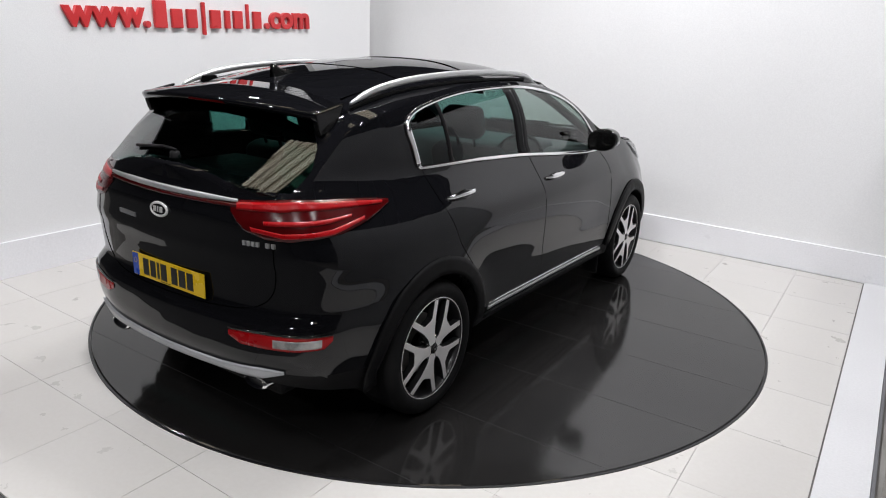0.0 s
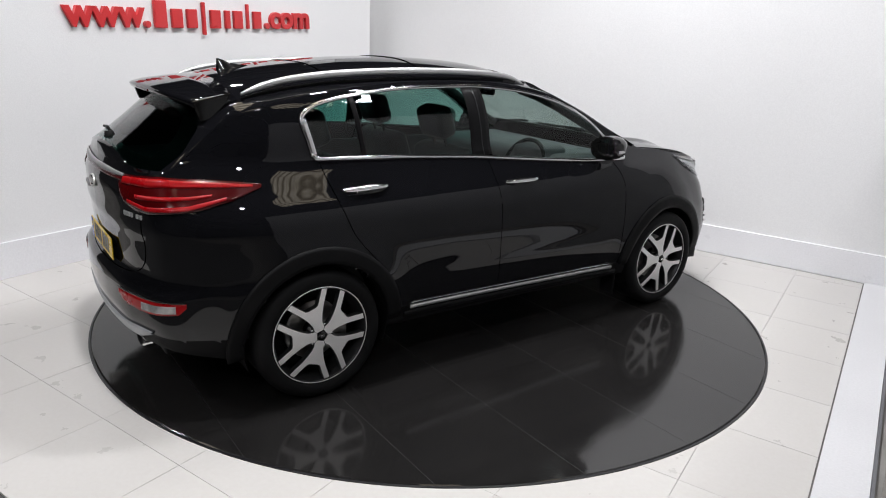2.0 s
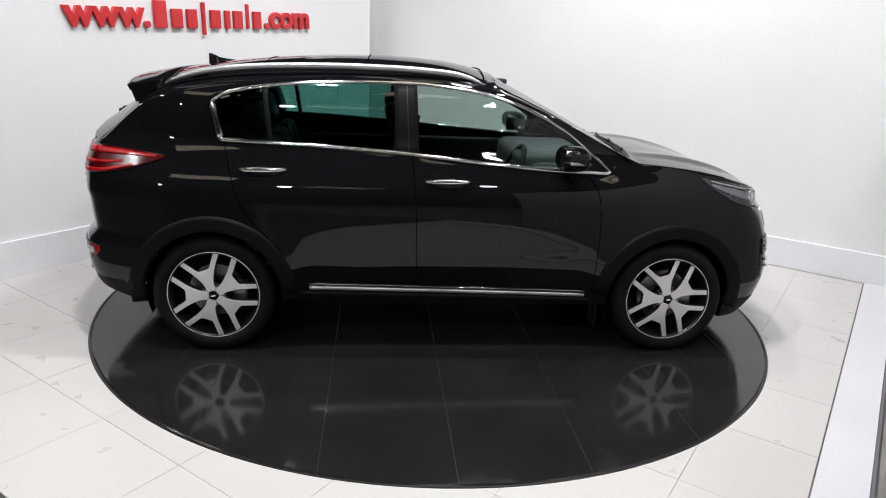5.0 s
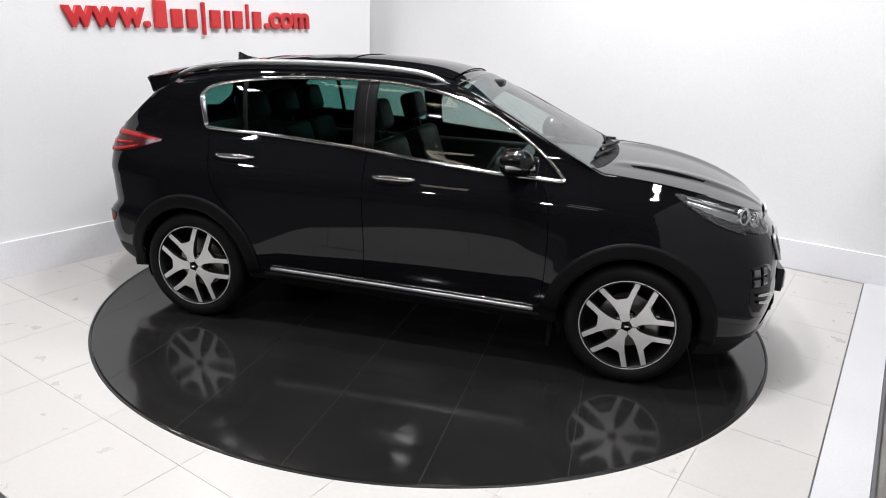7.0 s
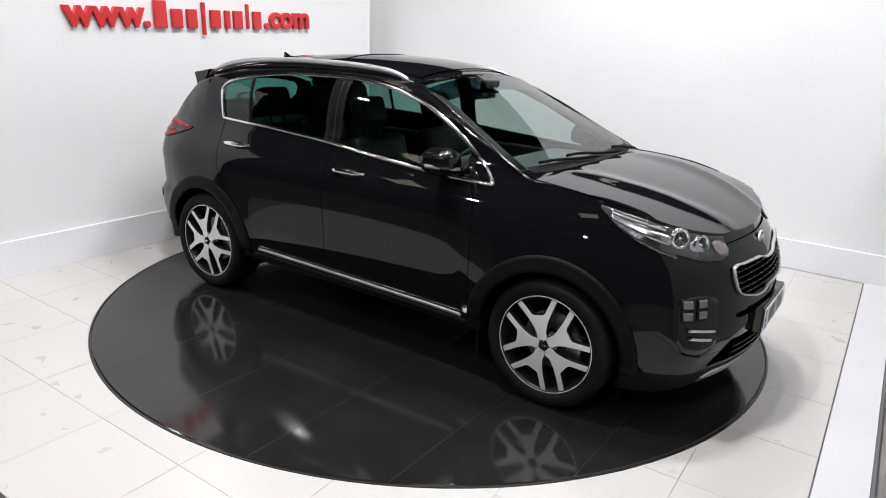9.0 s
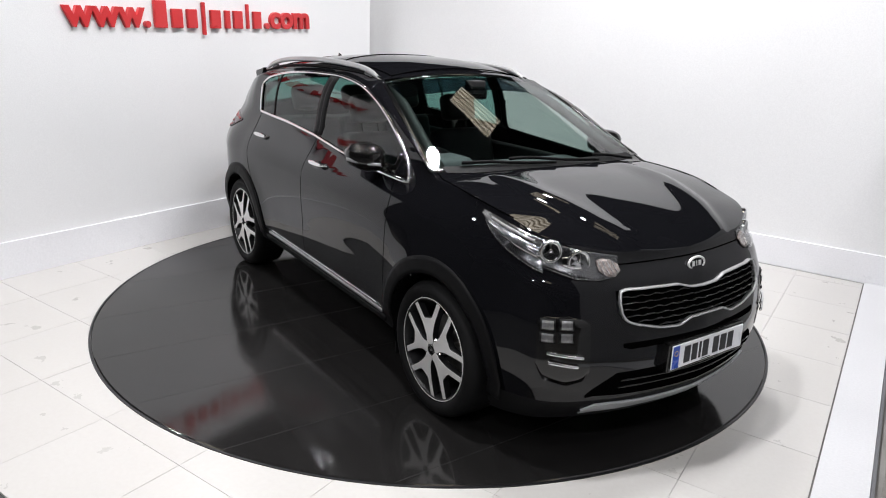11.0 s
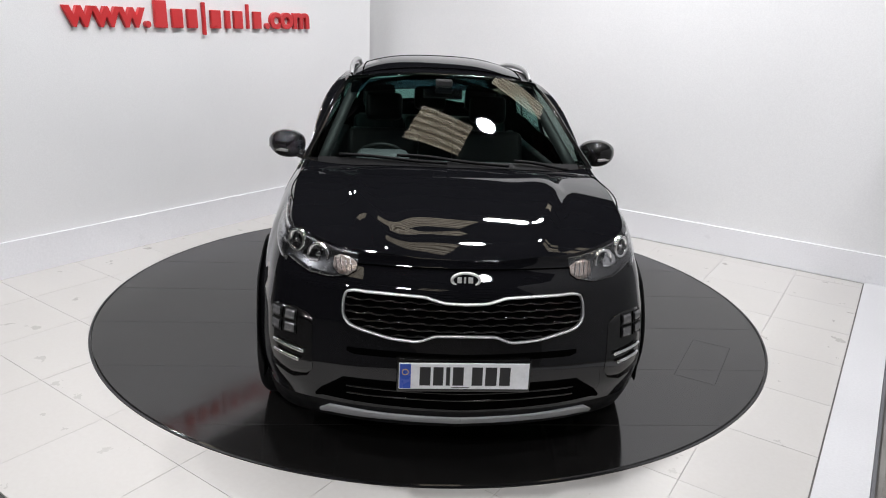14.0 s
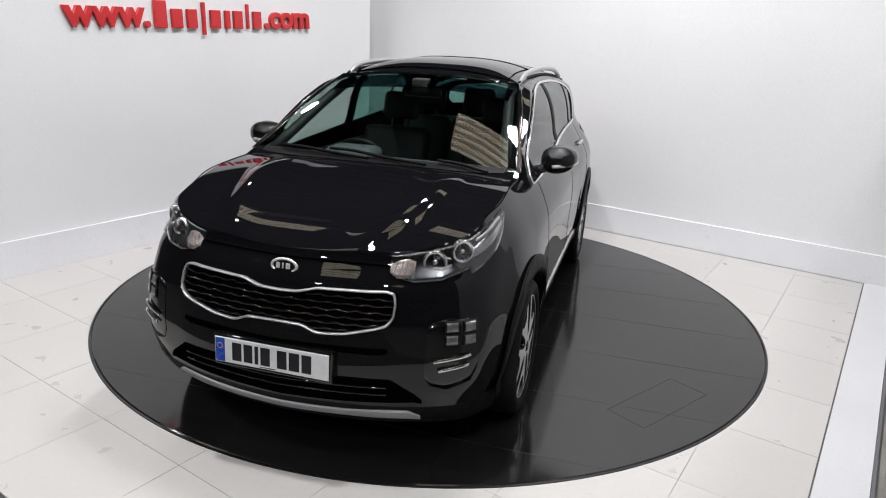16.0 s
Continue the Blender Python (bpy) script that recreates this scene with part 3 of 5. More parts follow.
def shell():
    """Builds the bodywork: flanks and bumpers ring by ring, then bonnet, screens, roof and tail section by section."""
    cols = []
    m_low, m_side, m_top = 34, 20, 36
    for i in range(N_RING):
        col = []
        ex, ey, ez = EDGE_PTS[i]
        zb = soft(REF_X[i], *FOOT, 0.08)
        for j in range(m_low):
            z = zb + (ez - zb) * (j / m_low)
            line = clad_z(REF_X[i])
            if abs(z - line) <= 0.5001 * (ez - zb) / m_low:
                z = line
            x, y = ring_point(i, z)
            ends = min(max((y - 0.5) / 0.25, 0), 1)
            col.append((x, y + flare(x, z) * ends, z, "low"))
        zc, ze, ye, pw = shoulder(ex, ey, ez)
        wz = soft(ez, *WIDE, 0.035)
        for j in range(m_side):
            z = ez + (ze - ez) * j / m_side
            col.append((ex, ey * tuck(ex, z) * soft(z, *WIDE, 0.035) / wz, z, "side"))
        for j in range(m_top + 1):
            y = ye * math.cos(0.5 * math.pi * j / m_top) if j < m_top else 0.0
            col.append((ex, y, zc - (zc - ze) * (y / max(ye, 1e-4)) ** pw + ridge(ex, y), "top"))
        cols.append(col)
    m = len(cols[0])
    verts = [[list(p[:3]) for p in c] for c in cols]
    # snap to the edges of the openings
    for i in range(N_RING):
        for j in range(m):
            x, y, z, zone = cols[i][j]
            if zone == "low" and abs(x) < 2.0 and y > 0.5:
                for c in WHEELS:
                    d = math.hypot(x - c, z - AXLE_Z)
                    if abs(d - 0.385) < 0.012 and d > 0.1:
                        verts[i][j][0] = c + (x - c) * 0.385 / d
                        verts[i][j][2] = AXLE_Z + (z - AXLE_Z) * 0.385 / d
            elif zone == "side" or (zone == "top" and y > 0.5):
                for poly in PANES.values():
                    d, px, pz = near_poly(x, z, poly)
                    if d < 0.0105 and z > 1.0:
                        verts[i][j][0], verts[i][j][2] = px, pz
            if zone == "top":
                for poly in (SCREEN, BACKLIGHT):
                    d, px, py = near_poly(x, y, poly)
                    if d < 0.0105 and py > 0.01:
                        verts[i][j][0], verts[i][j][1] = px, py
                        verts[i][j][2] += top_z(px, py) - top_z(x, y)
    # the big panes are pressed to one even curve
    for poly in (SCREEN, BACKLIGHT):
        ids = [(i, j) for i in range(N_RING) for j in range(m) if cols[i][j][3] == "top" and (in_poly(verts[i][j][0], verts[i][j][1], poly) or near_poly(verts[i][j][0], verts[i][j][1], poly)[0] < 0.002)]
        p = np.array([verts[i][j] for i, j in ids])
        xm = p[:, 0].mean()

        def terms(x, y):
            u, w = x - xm, y * y
            return np.stack([np.ones_like(u), u, u * u, w, u * w, w * w], 1)

        fit = np.linalg.lstsq(terms(p[:, 0], p[:, 1]), p[:, 2], rcond=None)[0]
        for (i, j), z in zip(ids, terms(p[:, 0], p[:, 1]) @ fit):
            verts[i][j][2] = float(z)
    groups = {}

    def put(key, quad):
        groups.setdefault(key, []).append(quad)

    for i in range(N_RING - 1):
        for j in range(m - 1):
            q = [(i, j), (i + 1, j), (i + 1, j + 1), (i, j + 1)]
            x, y, z = (sum(verts[a][b][k] for a, b in q) / 4 for k in range(3))
            zone = cols[i][j][3]
            if zone == "low":
                if y > 0.5 and any(math.hypot(x - c, z - AXLE_Z) < 0.385 for c in WHEELS):
                    continue
                put("lower" if z < clad_z(x) else "body", q)
            else:
                key = "body"
                if y > 0.45:
                    for nm, poly in PANES.items():
                        if in_poly(x, z, poly) and zone != "low" and x < 0.9:
                            key = nm
                if key == "body" and zone == "top":
                    if in_poly(x, y, SCREEN):
                        key = "screen"
                    elif in_poly(x, y, BACKLIGHT):
                        key = "backlight"
                put(key, q)

    def emit(name, quads, material, signs, label=""):
        vs, fs, seen = [], [], {}
        for sg in signs:
            for q in quads:
                ids = []
                for a, b in q:
                    p = verts[a][b]
                    key = (a, b, sg if p[1] > 1e-5 else 0)
                    if key not in seen:
                        seen[key] = len(vs)
                        vs.append((p[0], p[1] * sg, p[2]))
                    if not ids or ids[-1] != seen[key]:
                        ids.append(seen[key])
                ids = list(dict.fromkeys(ids))
                if len(ids) > 2:
                    fs.append(ids if sg > 0 else ids[::-1])
        ob = grid_mesh(name, vs, fs, material, car, label)
        bm = bmesh.new()
        bm.from_mesh(ob.data)
        bmesh.ops.dissolve_degenerate(bm, dist=1e-4, edges=bm.edges)
        bm.to_mesh(ob.data)
        bm.free()
        return ob

    emit("body", groups["body"], CAR_BLACK, (1, -1), "glossy black painted bodywork")
    emit("lower_cladding", groups["lower"], PLASTIC, (1, -1), "dark grained plastic lower bumpers and sills")
    emit("windscreen", groups["screen"], GLASS_CLEAR, (1, -1), "clear laminated windscreen")
    emit("rear_window", groups["backlight"], GLASS_DARK, (1, -1), "dark tinted tailgate glass")
    for sg in (1, -1):
        emit("door_window", groups["front"], GLASS_DOOR, (sg,), "lightly tinted front door glass")
        emit("door_window", groups["rear"], GLASS_DARK, (sg,), "dark tinted rear door glass")
        emit("quarter_window", groups["quarter"], GLASS_DARK, (sg,), "dark tinted quarter glass")


shell()

# ---- wheels ----


def spoke_outline():
    """One Y-shaped twin spoke, its stem along +x."""
    r, a = 0.2515, math.radians
    right = [(0.026, 0.0186), (0.040, 0.0285), (0.066, 0.0275), (0.085, 0.033), (0.115, 0.046), (0.150, 0.066), (r * math.cos(a(27.5)), r * math.sin(a(27.5))),
             (r * math.cos(a(24)), r * math.sin(a(24))), (r * math.cos(a(20.5)), r * math.sin(a(20.5))), (0.172, 0.043), (0.160, 0.034), (0.156, 0.022)]
    return [(x, -y) for x, y in right] + [(x, y) for x, y in reversed(right)]


def two_tone(ob, face_mat, axis=2, level=0.0):
    """Gives the faces that look along the local axis a second material."""
    ob.data.materials.append(face_mat)
    for f in ob.data.polygons:
        if f.normal[axis] > 0.9 and f.center[axis] > level:
            f.material_index = 1
    return ob


def ring_sheet(name, r0, r1, depth, material, parent, y, steps=64):
    return part(name, lathe([(r0, y - depth), (r0, y), (r1, y), (r1, y - depth), (r0, y - depth)], steps), material, parent, smooth=False)


def wheel(x, sg, turn):
    """A wheel built with its face towards +y, then set on its hub."""
    w = new("wheel", None)
    w.parent = car
    w.matrix_basis = pose(x, sg * 0.902, AXLE_Z, 0, 0, 0 if sg > 0 else 180) @ pose(0, 0, 0, 0, turn, 0)
    w["label"] = "five twin-spoke machined alloy wheel with black tyre"
    tyre = [(0.252, 0.000), (0.262, 0.010), (0.280, 0.020), (0.300, 0.022), (0.318, 0.016), (0.332, 0.002), (0.339, -0.016), (0.341, -0.03),
            (0.341, -0.19), (0.335, -0.205), (0.31, -0.225), (0.252, -0.215)]
    part("tyre", lathe(tyre, 72), RUBBER, w, smooth=True)
    part("rim", lathe([(0.256, 0.004), (0.258, 0.008), (0.252, 0.010), (0.247, 0.006), (0.243, -0.01), (0.232, -0.03), (0.226, -0.08), (0.222, -0.19)], 72), DARK_ALLOY, w, smooth=True)
    part("rim_flange", lathe([(0.2575, 0.0085), (0.2567, 0.0106), (0.2535, 0.0110), (0.2512, 0.008)], 72), MACHINED, w, "bright machined rim edge", smooth=True)
    up = Matrix.Rotation(radians(-90), 4, "X")
    for k in range(5):
        b = prism(spoke_outline(), 0.034, None, 0.003)
        for v in b.verts:
            rr = math.hypot(v.co.x, v.co.y)
            v.co.z += 0.010 * (1 - min(rr / 0.248, 1) ** 2) - 0.030
        ob = part("spoke", b, DARK_ALLOY, w, "machined silver twin spoke with dark sides")
        two_tone(ob, MACHINED, 2, -0.02)
        ob.matrix_basis = Matrix.Rotation(radians(72 * k + 85), 4, "Y").inverted() @ up
    part("hub", lathe([(0.001, -0.01), (0.05, -0.01), (0.055, -0.03), (0.055, -0.06)], 32), DARK_ALLOY, w, smooth=True)
    part("hub_cap", lathe([(0.0005, 0.020), (0.020, 0.019), (0.027, 0.015), (0.029, 0.004), (0.029, -0.02)], 32), GLOSS_BLACK, w, "gloss black hub cap", smooth=True)
    part("hub_emblem", boxed((-0.011, 0.0195, -0.005), (0.011, 0.021, 0.005), 0.001), CHROME, w)
    for k in range(5):
        q = radians(72 * k + 85 + 36)
        n = part("wheel_nut", lathe([(0.0005, 0.010), (0.006, 0.009), (0.0095, 0.004), (0.0095, -0.03)], 6), CHROME, w)
        n.matrix_basis = pose(0.060 * math.cos(q), 0.0, 0.060 * math.sin(q))
    part("brake_disc", lathe([(0.06, -0.085), (0.155, -0.085), (0.155, -0.105), (0.06, -0.105)], 48), DISC_STEEL, w)
    part("back_plate", lathe([(0.001, -0.13), (0.225, -0.13), (0.225, -0.14), (0.001, -0.14)], 32), PLASTIC, w)
    cal = part("brake_caliper", boxed((0.085, -0.11, -0.06), (0.175, -0.05, 0.06), 0.012), DISC_STEEL, w)
    cal.matrix_basis = pose(0, 0, 0, 0, -turn - (0 if sg > 0 else 180), 0)
    part("valve", lathe([(0.0005, -0.005), (0.004, -0.005), (0.004, -0.03)], 8), PLASTIC, w).matrix_basis = pose(0.0, 0, -0.225)


for x, turn_r, turn_l in ((WHEELS[0], 11, 20), (WHEELS[1], 14, 40)):
    wheel(x, -1, turn_r)
    wheel(x, 1, turn_l)

# ---- the car's skin details ----


def flank(x, z, sg, off=0.004):
    return Vector((x, sg * (side_y(x, z) + off), z))


def flank_out(x, z, sg):
    d = 0.02
    a = Vector((0, side_y(x, z + d) - side_y(x, z - d), 2 * d))
    b = Vector((2 * d, side_y(x + d, z) - side_y(x - d, z), 0))
    n = a.cross(b).normalized()
    n = n if n.y > 0 else -n
    return Vector((n.x, n.y * sg, n.z))


def on_flank(name, xz, half, depth, material, sg, parent=None, label="", closed=False, off=0.0):
    path = [flank(x, z, sg, off) for x, z in xz]
    return part(name, strip(path, [flank_out(x, z, sg) for x, z in xz], half, depth, closed), material, parent or car, label, True)


def dense(points, step=0.03, closed=False):
    res = []
    pts = points + points[:1] if closed else points
    for (ax, ay), (bx, by) in zip(pts, pts[1:]):
        n = max(1, int(math.hypot(bx - ax, by - ay) / step))
        res += [(ax + (bx - ax) * k / n, ay + (by - ay) * k / n) for k in range(n)]
    if not closed:
        res.append(points[-1])
    return res


def rounded(points, r=0.02, closed=True):
    """The outline with its corners cut round."""
    res = []
    n = len(points)
    for k in range(n):
        p = Vector((*points[k], 0))
        if not closed and k in (0, n - 1):
            res.append(tuple(points[k]))
            continue
        a, b = Vector((*points[k - 1], 0)), Vector((*points[(k + 1) % n], 0))
        u, v = (a - p), (b - p)
        d = min(r, u.length * 0.45, v.length * 0.45)
        p0, p1 = p + u.normalized() * d, p + v.normalized() * d
        for t in (0, 0.25, 0.5, 0.75, 1):
            q = p0 * (1 - t) ** 2 + p * 2 * t * (1 - t) + p1 * t * t
            res.append((q.x, q.y))
    return res


def ring_index(x=None, front_y=None, rear_y=None, z=0.8):
    q = RINGS[int(round((z - 0.12) / 0.01))]
    if front_y is not None:
        return float(np.interp(front_y, q[:N_RING // 3, 1], np.arange(N_RING // 3)))
    if rear_y is not None:
        k = N_RING - N_RING // 3
        return float(np.interp(-rear_y, -q[k:, 1], np.arange(k, N_RING)))
    return float(np.interp(-x, -q[:, 0], np.arange(N_RING)))


def skin(i, z, off, sg):
    """A point off the skin at the ring place i and the height z."""
    a = min(int(i), N_RING - 2)
    t = i - a
    p, q = ring_point(a, z), ring_point(a + 1, z)
    c = p * (1 - t) + q * t
    d = q - p
    n = np.array((-d[1], d[0]))
    n = -n / (np.linalg.norm(n) + 1e-9)
    if n[1] < 0 and abs(n[0]) < 0.9:
        n = -n
    if c[0] > 1.8 and n[0] < 0 or c[0] < -1.8 and n[0] > 0:
        n = -n
    fl = flare(c[0], z) * min(max((c[1] - 0.5) / 0.25, 0), 1)
    return Vector((c[0] + n[0] * off, sg * (c[1] + fl + n[1] * off), z))


def patch(name, stations, rows, off, material, sg, parent=None, label="", thick=0.006, both=False):
    """A panel on the skin: stations are (ring place, low z, high z); it stands off by off, with its rim turned in."""
    fine = []
    for (i0, a0, b0), (i1, a1, b1) in zip(stations, stations[1:]):
        n = max(2, int(abs(i1 - i0) / 1.0))
        fine += [(i0 + (i1 - i0) * k / n, a0 + (a1 - a0) * k / n, b0 + (b1 - b0) * k / n) for k in range(n)]
    fine.append(stations[-1])
    vs, fs = [], []
    for s in ((sg, -sg) if both else (sg,)):
        o = len(vs)
        for i, lo, hi in fine:
            vs.append(skin(i, lo, off - thick, s))
            for j in range(rows + 1):
                vs.append(skin(i, lo + (hi - lo) * j / rows, off, s))
            vs.append(skin(i, hi, off - thick, s))
        m = rows + 3
        n = len(fine)
        for k in range(n - 1):
            for j in range(m - 1):
                f = [o + k * m + j, o + (k + 1) * m + j, o + (k + 1) * m + j + 1, o + k * m + j + 1]
                fs.append(f if s > 0 else f[::-1])
    return grid_mesh(name, vs, fs, material, parent or car, label, True)


def front_x(y, z):
    q = RINGS[int(round((z - 0.12) / 0.01))]
    return float(np.interp(abs(y), q[:N_RING // 3, 1], q[:N_RING // 3, 0]))


def rear_x(y, z):
    q = RINGS[int(round((z - 0.12) / 0.01))]
    k = N_RING - N_RING // 3
    return float(np.interp(-abs(y), -q[k:, 1], q[k:, 0]))


def side_details(sg):
    # arch mouldings
    for c in WHEELS:
        arc = []
        lo, hi = (-8, 176) if c > 0 else (2, 188)
        for k in range(41):
            q = radians(lo + (hi - lo) * k / 40)
            arc.append((c + 0.424 * math.cos(q), AXLE_Z + 0.424 * math.sin(q)))
        path = [Vector((x, sg * (max(side_y(x, z), 0.86) + 0.004), z)) for x, z in arc]
        part("wheel_arch_trim", strip(path, [(0, sg, 0.12)] * len(arc), 0.043, 0.006), PLASTIC, car, "dark grained plastic wheel arch moulding", True)
        liner = bmesh.new()
        rows = []
        for k in range(25):
            q = radians(-20 + 220 * k / 24)
            x, z = c + 0.385 * math.cos(q), AXLE_Z + 0.385 * math.sin(q)
            ys = max(side_y(x, max(z, 0.3)), 0.86)
            rows.append([liner.verts.new((x, sg * ys, z)), liner.verts.new((x, sg * 0.55, z))])
        for a, b in zip(rows, rows[1:]):
            liner.faces.new((a[0], a[1], b[1], b[0]))
        liner.faces.new([r[1] for r in rows])
        part("wheel_arch_liner", liner, PLASTIC, car, "black wheel arch liner", True)
    # bright mouldings
    sill = [(-0.80, 0.388), (0.0, 0.374), (0.82, 0.358)]
    on_flank("sill_moulding", dense(sill, 0.06), 0.011, 0.010, SATIN, sg, label="bright satin sill moulding")
    on_flank("sill_line", dense([(x, z + 0.026) for x, z in sill], 0.06), 0.003, 0.006, CHROME, sg, label="thin polished line above the sill moulding")
    on_flank("sill_step", dense([(-0.84, 0.352), (0.0, 0.34), (0.86, 0.325)], 0.08), 0.016, 0.014, PLASTIC, sg, label="dark plastic sill edge")
    outline = rounded(DLO_LOW + [(0.925, 1.086)] + DLO_TOP, 0.012)
    on_flank("window_moulding", dense(outline, 0.03, True), 0.0095, 0.007, CHROME, sg, label="chrome window surround", closed=True, off=0.004)
    # wide foot of the surround at its rear end
    on_flank("window_moulding_end", dense([(-1.330, 1.39), (-1.312, 1.31), (-1.288, 1.215)], 0.02), 0.016, 0.007, CHROME, sg, off=0.005, label="broad chrome end of the window surround")
    mid = [(-0.254, line_z(-0.254, DLO_LOW) + 0.008), (-0.270, line_z(-0.270, DLO_TOP) - 0.008)]
    on_flank("door_pillar", dense(mid, 0.03), 0.066, 0.003, PLASTIC, sg, label="satin black middle pillar")
    on_flank("door_gap", dense([(-0.245, 1.16), (-0.262, 1.52)], 0.03), 0.003, 0.005, PLATE_BLACK, sg)
    on_flank("quarter_bar", dense([(-1.015, line_z(-1.015, DLO_LOW) + 0.005), (-1.052, line_z(-1.052, DLO_TOP) - 0.005)], 0.03), 0.014, 0.005, PLASTIC, sg, label="satin black quarter window bar")
    on_flank("mirror_sail", dense([(0.755, 1.10), (0.755, 1.20)], 0.03), 0.022, 0.004, GLOSS_BLACK, sg)
    # shut lines
    for nm, pts in (("door_gap", [(-0.225, 1.145), (-0.205, 0.9), (-0.19, 0.60), (-0.19, 0.41)]), ("door_gap", [(0.80, 1.065), (0.855, 0.95), (0.87, 0.70), (0.86, 0.45), (0.84, 0.40)]),
                    ("door_gap", [(-1.27, 1.20), (-1.24, 1.08), (-1.16, 0.86), (-1.05, 0.72), (-0.96, 0.62), (-0.90, 0.5), (-0.87, 0.42)])):
        line = [flank(x, z, sg, -0.001) for x, z in dense([(p.x, p.y) for p in curve_through([(*q, 0) for q in pts], 6)], 0.03)]
        part(nm, tube(line, 0.0028, 5), GAP, car, smooth=True)
    # handles, with their recess and lock
    for x0, x1, z in ((-1.18, -0.92, 1.058), (-0.155, 0.10, 1.020)):
        slope = -0.004
        mid_x = (x0 + x1) / 2
        cup = bmesh.new()
        bmesh.ops.create_uvsphere(cup, u_segments=20, v_segments=10, radius=1.0)
        cup.transform(Matrix.Translation(flank(mid_x + 0.01, z - 0.02, sg, -0.004)) @ Matrix.Diagonal((0.085, 0.010, 0.040, 1)))
        hd = new("door_handle", None)
        hd.parent = car
        part("recess", cup, GLOSS_BLACK, hd, smooth=True)
        pts = []
        for k in range(15):
            t = k / 14
            x = x0 + (x1 - x0) * t
            lift = 0.020 * min(1.0, 6.0 * min(t, 1 - t)) ** 0.6
            pts.append(flank(x, z - slope * (t - 0.5), sg, 0.003 + lift))
        n = len(pts)

        def ring(k):
            e = max(0.35, math.sin(math.pi * min(max(k / (n - 1), 0.03), 0.97)) ** 0.35)
            return [Vector((0, sg * 0.012 * e * math.cos(q), 0.0165 * e * math.sin(q))) for q in (2 * math.pi * j / 10 for j in range(10))]

        part("grip", sweep(pts, ring), CHROME, hd, "chrome grip", True)
    # mirror
    mir = new("door_mirror", None)
    mir.parent = car
    mir["label"] = "gloss black door mirror with bright indicator strip"
    bm = bmesh.new()
    bmesh.ops.create_uvsphere(bm, u_segments=28, v_segments=18, radius=1.0)
    for v in bm.verts:
        x, y, z = (math.copysign(abs(c) ** 0.78, c) for c in v.co)
        x = -0.30 - 0.12 * (x + 0.3) * -1 if x < -0.3 else x
        k = 1 - 0.22 * max(y, 0) ** 1.5
        v.co = Vector((x * 0.115 - 0.03 * y * y, sg * y * 0.102, z * 0.076 * k + 0.008 * y))
    bm.transform(Matrix.Translation((0.655, sg * 0.910, 1.175)))
    part("housing", bm, GLOSS_BLACK, mir, smooth=True)
    pane_m = bmesh.new()
    bmesh.ops.create_uvsphere(pane_m, u_segments=24, v_segments=12, radius=1.0)
    pane_m.transform(Matrix.Translation((0.618, sg * 0.909, 1.177)) @ Matrix.Diagonal((0.004, 0.090, 0.060, 1)))
    part("mirror_glass", pane_m, CHROME, mir, "mirror glass", True)
    pts = [Vector((0.655 + 0.115 * math.cos(q) * 0.97 - 0.03 * math.sin(q) ** 2, sg * (0.910 + 0.102 * math.sin(q)), 1.152 + 0.012 * math.sin(q))) for q in (radians(-12 + 100 * k / 14) for k in range(15))]
    part("indicator", strip(pts, [Vector((math.cos(radians(-12 + 100 * k / 14)), sg * math.sin(radians(-12 + 100 * k / 14)), 0)) for k in range(15)], 0.008, 0.004), SATIN, mir, "bright indicator strip", True)
    part("stalk", tube([Vector((0.72, sg * 0.78, 1.110)), Vector((0.70, sg * 0.83, 1.125)), Vector((0.67, sg * 0.88, 1.15))], 0.026, 10), GLOSS_BLACK, mir, smooth=True)
    # roof rail
    rail = [(-1.58, 0.585, 1.500), (-1.48, 0.585, 1.535), (-1.34, 0.583, 1.567), (-1.1, 0.580, 1.595), (-0.7, 0.578, 1.613), (-0.3, 0.578, 1.612), (-0.02, 0.575, 1.596), (0.10, 0.572, 1.572), (0.20, 0.568, 1.537)]
    rp = curve_through([(x, sg * y, z) for x, y, z in rail], 6)

    def rail_ring(k):
        e = 0.45 + 0.55 * min(1, min(k, len(rp) - 1 - k) / 6)
        return [Vector((0, 0.015 * e * math.cos(q), 0.017 * e * math.sin(q))) for q in (2 * math.pi * j / 12 for j in range(12))]

    part("roof_rail", sweep(rp, rail_ring), SATIN, car, "satin silver roof rail", True)
    for x in (-1.42, 0.07):
        zt = float(np.interp(x, [r[0] for r in rail], [r[2] for r in rail]))
        part("rail_foot", boxed((x - 0.05, sg * 0.576 - 0.008, top_z(x, 0.575) - 0.02), (x + 0.05, sg * 0.576 + 0.008, zt - 0.005), 0.004), GLOSS_BLACK, car)
    rp2 = [Vector((p.x, p.y, top_z(p.x, abs(p.y)) + 0.006)) for p in rp]
    part("roof_seal", tube(rp2, 0.008, 6), PLASTIC, car, smooth=True)
    # headlamp
    lamp = new("headlamp", None)
    lamp.parent = car
    lamp["label"] = "clear swept-back headlamp with twin round lenses"

    def at(i):
        return float(np.interp(i, np.arange(N_RING), EDGE_PTS[:, 2])) - 0.006

    st = []
    for (kw, lo) in (({"x": 1.50}, 1.055), ({"x": 1.60}, 0.985), ({"x": 1.72}, 0.925), ({"x": 1.84}, 0.895), ({"front_y": 0.72}, 0.872), ({"front_y": 0.62}, 0.856), ({"front_y": 0.53}, 0.850), ({"front_y": 0.46}, 0.865), ({"front_y": 0.43}, 0.89)):
        i = ring_index(z=0.95, **kw)
        st.append((i, lo, max(at(i) - 0.008, lo + 0.012)))
    st.sort()
